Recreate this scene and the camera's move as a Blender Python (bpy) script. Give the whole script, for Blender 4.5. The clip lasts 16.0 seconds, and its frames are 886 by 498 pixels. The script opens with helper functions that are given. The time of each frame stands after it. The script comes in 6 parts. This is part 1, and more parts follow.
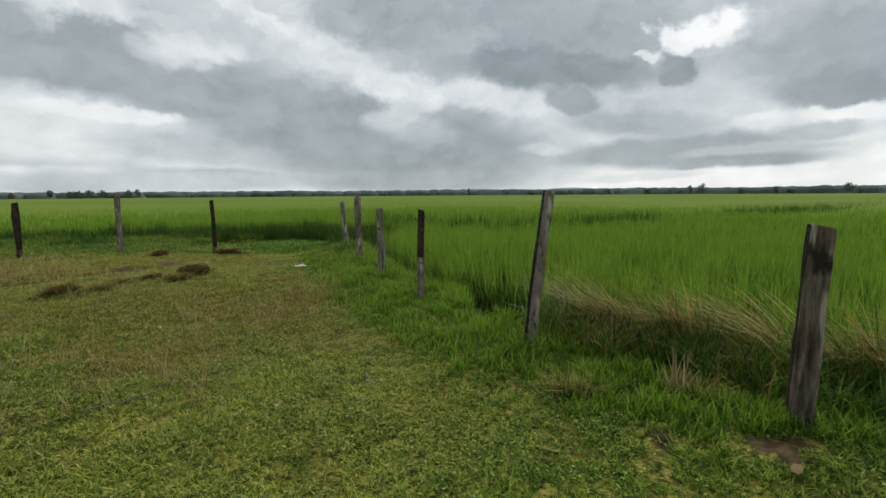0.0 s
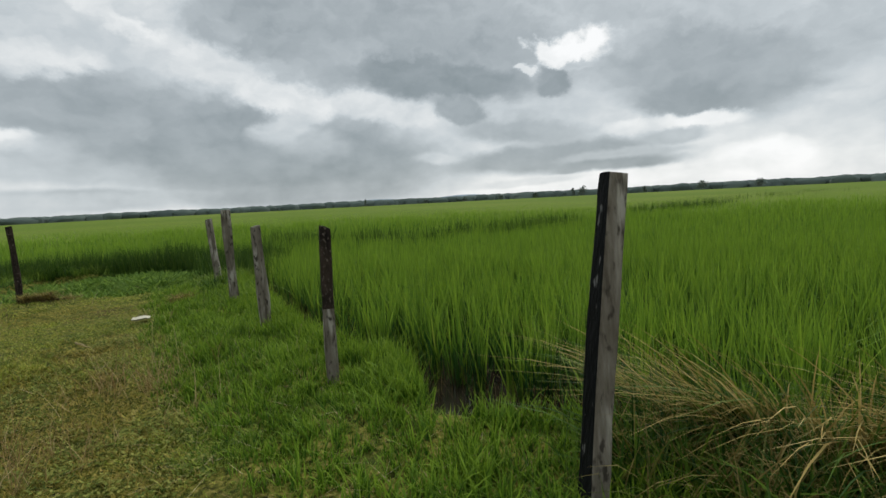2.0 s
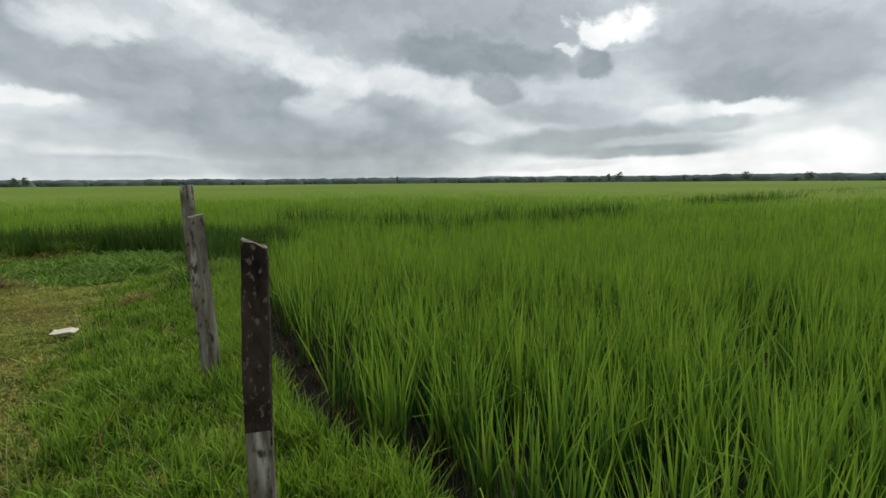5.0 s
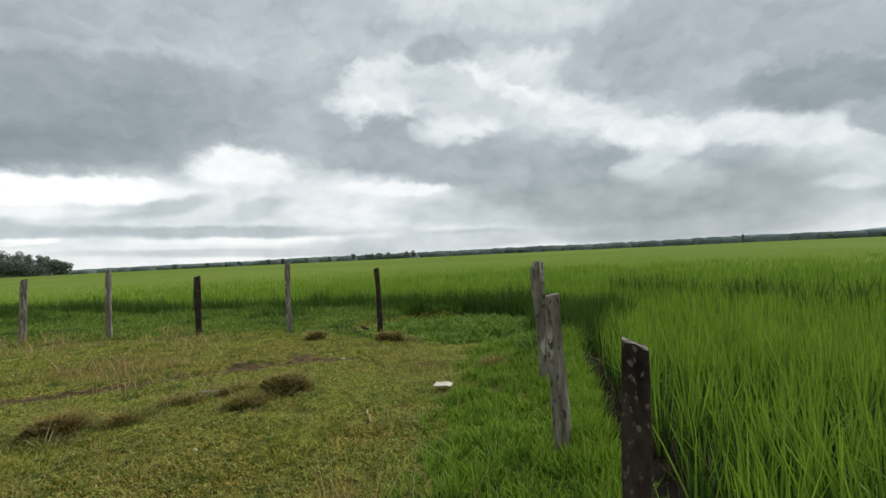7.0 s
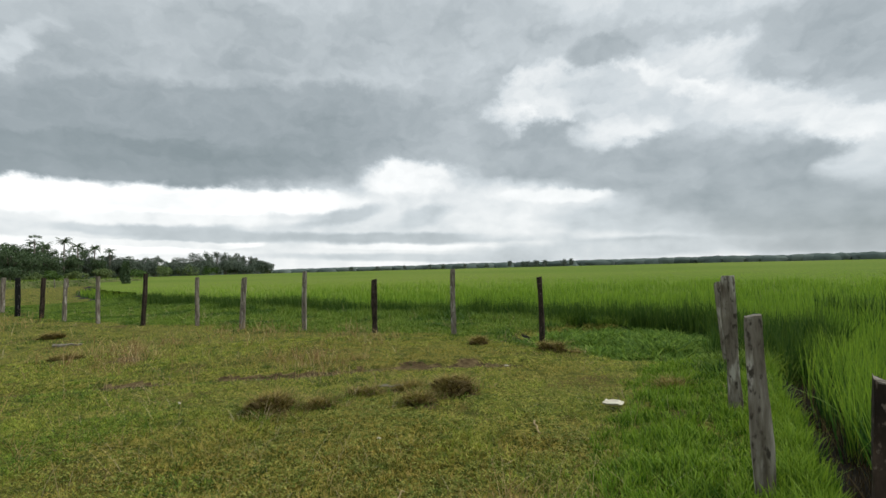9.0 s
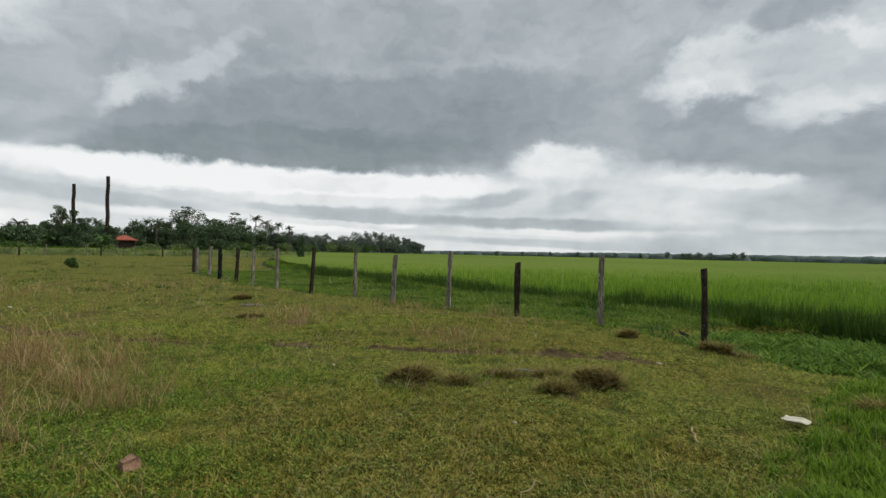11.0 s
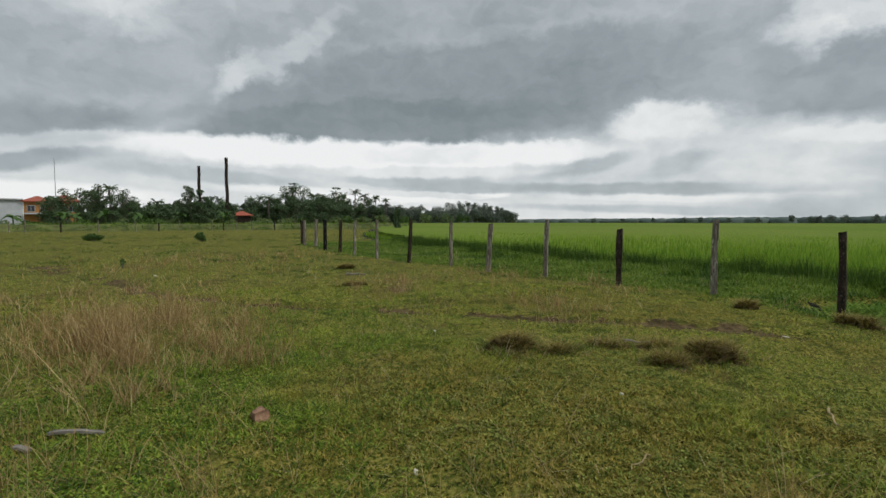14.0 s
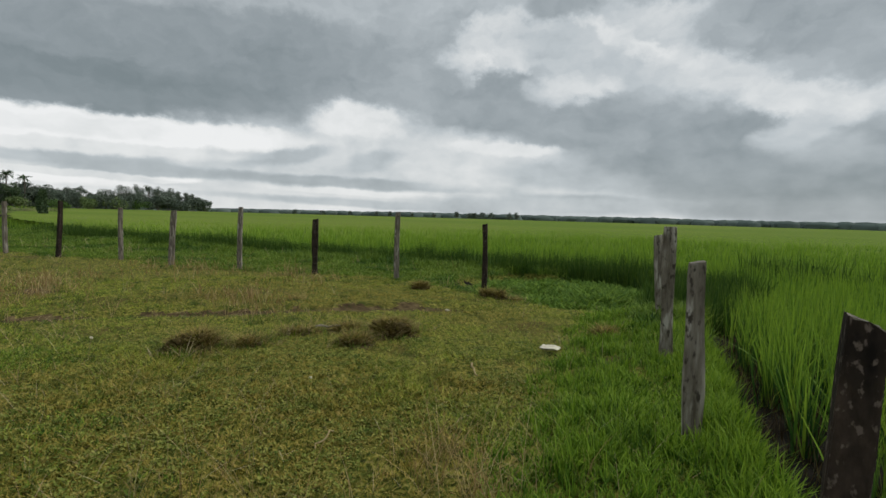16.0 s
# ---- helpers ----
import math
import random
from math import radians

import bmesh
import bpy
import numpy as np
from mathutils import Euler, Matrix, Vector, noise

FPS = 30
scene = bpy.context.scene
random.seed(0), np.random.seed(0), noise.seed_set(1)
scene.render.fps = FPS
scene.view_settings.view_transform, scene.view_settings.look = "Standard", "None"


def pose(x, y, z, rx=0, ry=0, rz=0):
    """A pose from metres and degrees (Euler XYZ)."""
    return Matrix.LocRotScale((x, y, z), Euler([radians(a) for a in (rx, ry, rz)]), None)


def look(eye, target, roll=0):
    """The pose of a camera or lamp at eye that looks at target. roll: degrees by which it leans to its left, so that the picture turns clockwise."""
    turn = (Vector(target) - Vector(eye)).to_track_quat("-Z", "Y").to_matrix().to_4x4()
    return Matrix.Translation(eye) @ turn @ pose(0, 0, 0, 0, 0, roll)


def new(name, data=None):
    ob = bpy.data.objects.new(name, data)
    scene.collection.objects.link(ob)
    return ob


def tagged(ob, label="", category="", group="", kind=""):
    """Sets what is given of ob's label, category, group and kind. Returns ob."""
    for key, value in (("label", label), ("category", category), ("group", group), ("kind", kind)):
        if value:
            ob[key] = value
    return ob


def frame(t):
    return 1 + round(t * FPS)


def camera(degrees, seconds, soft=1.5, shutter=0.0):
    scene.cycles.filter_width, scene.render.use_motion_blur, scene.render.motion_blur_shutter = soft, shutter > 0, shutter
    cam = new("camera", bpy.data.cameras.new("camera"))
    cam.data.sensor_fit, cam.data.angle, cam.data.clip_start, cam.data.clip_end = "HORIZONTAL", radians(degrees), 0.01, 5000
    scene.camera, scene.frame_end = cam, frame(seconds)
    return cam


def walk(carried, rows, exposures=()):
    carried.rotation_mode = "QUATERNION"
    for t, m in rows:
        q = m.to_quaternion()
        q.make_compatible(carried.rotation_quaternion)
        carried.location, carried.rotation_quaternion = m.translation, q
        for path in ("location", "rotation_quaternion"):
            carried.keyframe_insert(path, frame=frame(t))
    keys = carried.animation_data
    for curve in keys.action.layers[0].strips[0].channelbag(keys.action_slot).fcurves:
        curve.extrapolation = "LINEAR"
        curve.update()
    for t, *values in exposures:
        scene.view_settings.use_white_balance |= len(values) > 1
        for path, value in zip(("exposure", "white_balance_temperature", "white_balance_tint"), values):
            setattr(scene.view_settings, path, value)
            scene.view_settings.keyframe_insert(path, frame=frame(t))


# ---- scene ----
cam = camera(83.5, 16.0)

PATH = [
    (0, (1.201, -0.366, 1.48), (0.772, 1.574, 1.258), -0.4),
    (0.5, (1.094, 0.165, 1.483), (0.915, 2.147, 1.288), -0.5),
    (1, (0.883, 0.812, 1.451), (0.775, 2.803, 1.294), -3.5),
    (1.5, (0.629, 1.535, 1.434), (0.504, 3.522, 1.251), -3.3),
    (2, (0.484, 2.129, 1.423), (0.453, 4.119, 1.229), -2.9),
    (2.5, (0.439, 2.749, 1.379), (0.406, 4.739, 1.176), -0.7),
    (3, (0.466, 3.239, 1.321), (0.564, 5.217, 1.04), 0.6),
    (3.2, (0.481, 3.452, 1.321), (0.602, 5.423, 1.003), -0.4),
    (5.3, (0.251, 4.306, 1.499), (-0.016, 6.273, 1.258), -1.1),
    (5.5, (0.248, 4.317, 1.523), (-0.117, 6.273, 1.32), -1.7),
    (6, (0.22, 4.241, 1.568), (-0.479, 6.113, 1.488), -2.8),
    (6.5, (0.157, 4.202, 1.592), (-0.925, 5.884, 1.59), -3.4),
    (7, (0.111, 4.268, 1.571), (-1.191, 5.787, 1.592), -2.7),
    (7.5, (0.096, 4.193, 1.588), (-1.289, 5.636, 1.585), -1.2),
    (8, (0.084, 4.182, 1.586), (-1.398, 5.525, 1.559), -0.6),
    (8.5, (0.067, 4.172, 1.59), (-1.534, 5.371, 1.594), -0.7),
    (8.7, (0.062, 4.141, 1.602), (-1.585, 5.276, 1.64), -1.1),
    (10.8, (-0.077, 4.27, 1.557), (-1.992, 4.845, 1.565), 1.0),
    (11, (-0.102, 4.245, 1.545), (-2.036, 4.756, 1.558), 1.2),
    (11.5, (-0.11, 4.222, 1.546), (-2.078, 4.574, 1.549), 0.8),
    (12, (-0.123, 4.216, 1.547), (-2.111, 4.428, 1.531), 0.8),
    (12.5, (-0.124, 4.215, 1.538), (-2.122, 4.309, 1.507), 0.4),
    (13, (-0.144, 4.198, 1.536), (-2.143, 4.249, 1.486), 0.2),
    (13.5, (-0.151, 4.192, 1.528), (-2.15, 4.234, 1.463), 0.2),
    (14, (-0.147, 4.195, 1.527), (-2.138, 4.338, 1.413), -0.0),
    (14.5, (-0.128, 4.218, 1.529), (-2.078, 4.639, 1.397), 0.4),
    (15, (-0.101, 4.248, 1.543), (-1.968, 4.955, 1.425), 1.5),
    (15.5, (-0.063, 4.269, 1.505), (-1.802, 5.248, 1.372), 2.0),
    (16, (-0.141, 4.312, 1.49), (-1.721, 5.532, 1.357), 1.6),
]
EXPOSURES = [(0, 0.1), (0.5, 0.19), (1.5, 0.13), (2.5, 0.08), (3, 0.22), (5.5, 0.18), (7, 0.25), (8.5, 0.3), (11, 0.0), (12.5, -0.04), (14.5, -0.06), (16, -0.06)]
walk(cam, [(t, look(eye, target, roll)) for t, eye, target, roll in PATH], EXPOSURES)

# ---- light and sky ----
SUN_AZ, SUN_EL = -20.0, 48.0   # degrees, azimuth to the left of +y


def nodes_of(tree):
    tree.nodes.clear()

    def add(kind, **kw):
        n = tree.nodes.new(kind)
        for key, value in kw.items():
            if key == "op":
                n.operation = value
            elif key == "blend":
                n.blend_type = value
            elif key == "interp":
                n.interpolation_type = value
            elif key == "vtype":
                n.vector_type = value
            elif key == "dtype":
                n.data_type = value
        return n

    return add, tree.links.new


# azimuth, elevation, half width, half height, tilt (degrees), brightness, crispness of the edge
CLOUDS = []
CLOUDS += [
    (136.6, 10.5, 20.7, 6.3, -9, 0.344, 0.3),
    (118.9, 20.8, 5.7, 3.1, -1, 0.571, 0.3),
    (127.9, 8.9, 14.1, 1.6, -5, 0.271, 0.4),
    (87.9, 21.2, 30.4, 4.4, -12, 0.336, 0.3),
    (9.0, 19.4, 19.5, 7.4, 11, 0.302, 0.3),
    (30.3, 16.3, 15.1, 5.5, 7, 0.496, 0.3),
    (43.7, 12.1, 15.3, 4.9, 5, 0.293, 0.4),
    (17.1, 4.8, 18.5, 4.9, 3, 0.285, 0.3),
    (19.6, 6.0, 17.5, 5.6, 7, 0.27, 0.35),
    (78.3, 14.5, 24.1, 5.8, 0, 0.344, 0.9),
    (81.7, 11.8, 18.5, 2.4, 1, 0.298, 0.6),
    (60.3, 16.3, 12.2, 4.6, -4, 0.354, 0.6),
]
CLOUDS += [
    (86.2, 13.9, 28.3, 5.5, -6, 0.254, 0.85),
    (93.7, 10.6, 20.2, 2.7, -5, 0.225, 0.9),
    (95.0, 7.4, 27.9, 1.6, 0, 0.972, 0.5),
    (130.4, 4.8, 10.7, 1.0, -8, 0.316, 0.6),
    (128.0, 2.4, 14.0, 1.2, 1, 0.954, 0.5),
    (111.3, 4.7, 10.3, 0.8, 3, 0.416, 0.5),
    (91.1, 4.4, 5.5, 0.6, 0, 0.379, 0.5),
    (95.6, 2.8, 14.4, 0.6, 3, 0.852, 0.4),
    (81.2, 3.1, 3.0, 0.6, 0, 0.99, 0.6),
    (108.0, 15.1, 3.9, 1.4, -37, 0.521, 0.3),
    (101.3, 18.5, 7.1, 1.4, -36, 0.461, 0.3),
    (85.3, 7.5, 15.5, 1.2, -1, 0.748, 0.5),
]
CLOUDS += [
    (62.0, 9.9, 5.7, 2.5, 2, 0.72, 0.6),
    (55.0, 5.7, 16.6, 2.9, 4, 0.542, 0.4),
    (43.9, 11.7, 12.4, 3.8, 9, 0.294, 0.7),
    (31.6, 8.6, 9.6, 2.1, 12, 0.31, 0.5),
    (89.6, 4.5, 8.3, 0.7, 0, 0.422, 0.5),
    (83.5, 3.8, 10.2, 0.8, 1, 0.412, 0.5),
    (70.1, 6.0, 5.1, 0.9, -13, 0.382, 0.4),
    (50.7, 7.3, 5.2, 1.0, -14, 0.653, 0.5),
    (48.2, 5.2, 10.4, 0.7, 3, 0.59, 0.5),
    (61.8, 3.4, 18.5, 0.7, 1, 0.363, 0.5),
    (89.6, 3.0, 10.0, 0.4, 2, 0.627, 0.6),
    (59.3, 2.2, 13.6, 0.4, 2, 0.679, 0.6),
]
CLOUDS += [
    (58.6, 1.0, 20.7, 0.5, 2, 0.432, 0.4),
    (34.8, 2.0, 10.3, 0.7, 3, 0.336, 0.3),
    (47.7, 18.7, 4.9, 2.5, -33, 0.621, 0.4),
    (42.6, 18.0, 4.1, 2.3, -16, 0.608, 0.45),
    (33.4, 18.5, 5.5, 1.2, 25, 0.666, 0.45),
    (37.6, 14.7, 5.8, 2.1, -10, 0.571, 0.4),
    (30.3, 20.1, 5.0, 1.6, -2, 0.542, 0.3),
    (23.0, 18.1, 5.5, 3.3, -2, 0.345, 0.4),
    (40.5, 22.3, 4.5, 1.6, -3, 0.302, 0.45),
    (33.3, 26.1, 15.0, 2.6, 9, 0.474, 0.3),
    (37.3, 17.2, 8.6, 2.5, 17, 0.48, 0.3),
    (23.8, 14.4, 6.1, 2.5, 18, 0.551, 0.4),
]
CLOUDS += [
    (17.0, 11.5, 5.7, 1.9, 10, 0.614, 0.55),
    (6.6, 10.5, 7.2, 1.6, 11, 0.576, 0.5),
    (6.0, 17.7, 21.3, 5.7, 10, 0.319, 0.65),
    (0.5, 13.4, 10.6, 2.2, 9, 0.237, 0.7),
    (-2.0, 9.8, 3.3, 1.5, 9, 0.285, 0.7),
    (-27.2, 11.0, 10.0, 4.5, 6, 0.31, 0.7),
    (-25.0, 9.0, 5.8, 1.8, 3, 0.268, 0.5),
    (-14.8, 15.4, 4.4, 1.7, -8, 0.798, 0.42),
    (-16.1, 15.8, 2.4, 1.0, -9, 0.892, 0.4),
    (-11.2, 15.1, 2.2, 1.2, 37, 0.724, 0.45),
    (-9.0, 13.9, 1.1, 0.6, 6, 0.589, 0.4),
    (-15.1, 13.7, 2.1, 0.7, -9, 0.458, 0.4),
]
CLOUDS += [
    (-12.1, 12.1, 2.4, 1.4, 12, 0.256, 0.75),
    (-11.9, 8.9, 5.8, 1.1, 4, 0.447, 0.4),
    (-9.0, 7.1, 8.0, 1.4, 5, 0.346, 0.5),
    (-24.2, 5.7, 7.0, 1.8, 1, 0.563, 0.5),
    (-26.9, 6.9, 4.6, 0.8, 2, 0.71, 0.5),
    (-24.6, 5.5, 2.9, 0.9, 1, 0.375, 0.6),
    (-19.6, 6.6, 2.5, 0.8, 1, 0.627, 0.5),
    (-31.6, 2.4, 5.1, 2.1, -3, 0.798, 0.5),
    (-12.1, 4.2, 12.2, 1.7, -2, 0.293, 0.6),
    (-19.1, 4.0, 7.0, 0.7, -2, 0.405, 0.5),
    (-17.9, 2.9, 7.4, 0.8, -3, 0.276, 0.6),
    (0.9, 4.8, 2.8, 0.7, 7, 0.515, 0.4),
]
CLOUDS += [
    (-16.3, 1.4, 16.4, 1.0, -3, 0.695, 0.6),
    (50.3, 6.2, 9.8, 3.6, 4, 0.601, 0.45),
    (46.0, 7.7, 6.4, 0.8, 3, 0.695, 0.5),
    (37.8, 4.6, 9.5, 1.7, 4, 0.405, 0.4),
    (40.6, 1.4, 20.7, 1.1, 0, 0.447, 0.4),
    (18.7, 5.4, 16.8, 2.6, 2, 0.285, 0.45),
    (15.2, 7.1, 5.1, 1.9, 10, 0.365, 0.3),
    (16.5, 1.5, 11.6, 1.3, 0, 0.319, 0.4),
    (127.7, 6.6, 10.4, 0.8, -8, 0.521, 0.4),
    (87.5, 5.5, 13.0, 0.7, 0, 0.667, 0.4),
    (61.1, 5.7, 3.8, 1.3, -18, 0.432, 0.4),
    (17.7, 8.7, 3.8, 1.5, -20, 0.458, 0.4),
]
CLOUDS += [
    (20.0, 18.3, 6.1, 1.3, 12, 0.365, 0.3),
    (-8.9, 1.6, 7.3, 0.5, -3, 0.539, 0.4),
]


def build_world():
    world = bpy.data.worlds.new("overcast_sky")
    scene.world = world
    world.use_nodes = True
    tree = world.node_tree
    add, link = nodes_of(tree)
    coord = add("ShaderNodeTexCoord")
    sep = add("ShaderNodeSeparateXYZ")
    link(coord.outputs["Generated"], sep.inputs[0])

    def math(op, a, b=None, clamp=False):
        n = add("ShaderNodeMath", op=op)
        n.use_clamp = clamp
        for i, v in enumerate((a, b)):
            if v is None:
                continue
            if isinstance(v, (int, float)):
                n.inputs[i].default_value = v
            else:
                link(v, n.inputs[i])
        return n.outputs[0]

    neg = math("MULTIPLY", sep.outputs[0], -1.0)
    az = math("MULTIPLY", math("ARCTAN2", neg, sep.outputs[1]), 57.29578)
    el = math("MULTIPLY", math("ARCSINE", sep.outputs[2]), 57.29578)
    # cloud deck coordinates: a plane overhead seen in perspective
    deck = math("ADD", math("MAXIMUM", sep.outputs[2], 0.0), 0.3)
    px, py = math("DIVIDE", sep.outputs[0], deck), math("DIVIDE", sep.outputs[1], deck)
    plane = add("ShaderNodeCombineXYZ")
    link(px, plane.inputs[0]), link(py, plane.inputs[1])
    flat = add("ShaderNodeCombineXYZ")
    link(az, flat.inputs[0]), link(el, flat.inputs[1])

    def noise_tex(vector, scale, detail, rough=0.55, squash=None):
        v = vector
        if squash:
            m = add("ShaderNodeMapping")
            m.inputs["Scale"].default_value = squash
            link(vector, m.inputs[0])
            v = m.outputs[0]
        n = add("ShaderNodeTexNoise")
        n.inputs["Scale"].default_value, n.inputs["Detail"].default_value = scale, detail
        n.inputs["Roughness"].default_value = rough
        link(v, n.inputs["Vector"])
        return n

    def warped(amount, scale, squash, detail):
        n = noise_tex(flat.outputs[0], scale, detail, 0.6, squash)
        off = add("ShaderNodeVectorMath", op="SUBTRACT")
        link(n.outputs["Color"], off.inputs[0])
        off.inputs[1].default_value = (0.5, 0.5, 0.5)
        big = add("ShaderNodeVectorMath", op="MULTIPLY")
        link(off.outputs[0], big.inputs[0])
        big.inputs[1].default_value = amount
        return big.outputs[0]

    w1 = warped((6.0, 2.6, 0.0), 0.13, (1.0, 1.5, 1.0), 2.0)
    w2 = warped((4.4, 3.4, 0.0), 0.42, (1.0, 1.3, 1.0), 7.0)
    # less warp close to the horizon
    damp = add("ShaderNodeMapRange", interp="SMOOTHSTEP")
    link(el, damp.inputs[0])
    damp.inputs[1].default_value, damp.inputs[2].default_value = 0.0, 18.0
    damp.inputs[3].default_value, damp.inputs[4].default_value = 0.16, 1.0
    sumw = add("ShaderNodeVectorMath", op="ADD")
    link(w1, sumw.inputs[0]), link(w2, sumw.inputs[1])
    scaled = add("ShaderNodeVectorMath", op="SCALE")
    link(sumw.outputs[0], scaled.inputs[0]), link(damp.outputs[0], scaled.inputs["Scale"])
    place = add("ShaderNodeVectorMath", op="ADD")
    link(flat.outputs[0], place.inputs[0]), link(scaled.outputs[0], place.inputs[1])

    # base deck
    ramp = add("ShaderNodeValToRGB")
    height = math("DIVIDE", el, 30.0, True)
    link(height, ramp.inputs[0])
    e = ramp.color_ramp.elements
    e[0].position, e[0].color = 0.0, (0.66, 0.66, 0.66, 1)
    e[1].position, e[1].color = 1.0, (0.36, 0.36, 0.36, 1)
    m = e.new(0.12)
    m.color = (0.56, 0.56, 0.56, 1)
    m = e.new(0.4)
    m.color = (0.42, 0.42, 0.42, 1)
    level = ramp.outputs[0]
    spot = place.outputs[0]
    for k, (a, h, ra, rh, tilt, bright, crisp) in enumerate(CLOUDS):
        if k % 24 == 23:
            # chained in batches, which keeps the shader small enough to run
            tie = add("ShaderNodeVectorMath", op="ADD")
            link(spot, tie.inputs[0]), link(math("MULTIPLY", level, 1e-6), tie.inputs[1])
            spot = tie.outputs[0]
        mp = add("ShaderNodeMapping", vtype="TEXTURE")
        mp.inputs["Location"].default_value = (a, h, 0)
        mp.inputs["Rotation"].default_value = (0, 0, radians(tilt))
        mp.inputs["Scale"].default_value = (ra, rh, 1)
        link(spot, mp.inputs[0])
        ln = add("ShaderNodeVectorMath", op="LENGTH")
        link(mp.outputs[0], ln.inputs[0])
        mr = add("ShaderNodeMapRange", interp="SMOOTHSTEP")
        link(ln.outputs["Value"], mr.inputs[0])
        edge = min(1.0, 0.22 + 0.85 * crisp)
        mr.inputs[1].default_value, mr.inputs[2].default_value = 1.5 - 0.4 * edge, 0.1 + 0.75 * edge
        mr.inputs[3].default_value, mr.inputs[4].default_value = 0.0, 0.96
        mx = add("ShaderNodeMix", dtype="FLOAT")
        link(mr.outputs[0], mx.inputs[0])
        link(level, mx.inputs[2])
        mx.inputs[3].default_value = bright
        level = mx.outputs[0]

    # billows: long layers low down, and puffy lumps within the deck
    n1 = noise_tex(place.outputs[0], 0.2, 3.0, 0.5, (0.45, 1.7, 1.0))
    n2 = noise_tex(place.outputs[0], 0.13, 3.0, 0.5, (1.0, 1.5, 1.0))
    n3 = noise_tex(place.outputs[0], 0.42, 6.0, 0.5, (1.0, 1.5, 1.0))
    tex = math("ADD", math("ADD", math("MULTIPLY", n1.outputs[0], 0.45), math("MULTIPLY", n2.outputs[0], 0.75)), math("MULTIPLY", n3.outputs[0], 0.5))
    factor = math("ADD", math("MULTIPLY", math("SUBTRACT", tex, 0.85), 0.85), 1.21)
    level = math("MULTIPLY", level, factor)
    tint = add("ShaderNodeValToRGB")
    link(level, tint.inputs[0])
    e = tint.color_ramp.elements
    e[0].position, e[0].color = 0.0, (0.0, 0.0, 0.0, 1)
    e[1].position, e[1].color = 1.0, (0.87, 0.88, 0.882, 1)
    for pos, col in ((0.18, (0.15, 0.188, 0.2)), (0.32, (0.281, 0.321, 0.342)), (0.55, (0.505, 0.55, 0.575)), (0.8, (0.75, 0.77, 0.772))):
        s = e.new(pos)
        s.color = (*col, 1)
    # an overcast sky grows brighter towards the zenith
    zen = add("ShaderNodeMapRange", interp="SMOOTHSTEP")
    link(el, zen.inputs[0])
    zen.inputs[1].default_value, zen.inputs[2].default_value = 27.0, 75.0
    zen.inputs[3].default_value, zen.inputs[4].default_value = 1.0, 2.35
    clouds = add("ShaderNodeBackground")
    link(tint.outputs[0], clouds.inputs[0]), link(zen.outputs[0], clouds.inputs[1])
    sky = add("ShaderNodeTexSky")
    sky.sky_type, sky.sun_disc = "NISHITA", False
    sky.sun_elevation, sky.sun_rotation = radians(SUN_EL), radians(-SUN_AZ)
    blue = add("ShaderNodeBackground")
    link(sky.outputs[0], blue.inputs[0])
    blue.inputs[1].default_value = 0.004
    both = add("ShaderNodeAddShader")
    link(clouds.outputs[0], both.inputs[0]), link(blue.outputs[0], both.inputs[1])
    out = add("ShaderNodeOutputWorld")
    link(both.outputs[0], out.inputs[0])


build_world()
sun = new("sun", bpy.data.lights.new("sun", "SUN"))
sun.data.energy, sun.data.angle, sun.data.color = 1.75, radians(16), (1.0, 0.96, 0.9)
sun.matrix_world = look((0, 0, 30), (30 * math.sin(radians(SUN_AZ)), -30 * math.cos(radians(SUN_AZ)), 30 - 30 * math.tan(radians(SUN_EL))))

# ---- materials ----


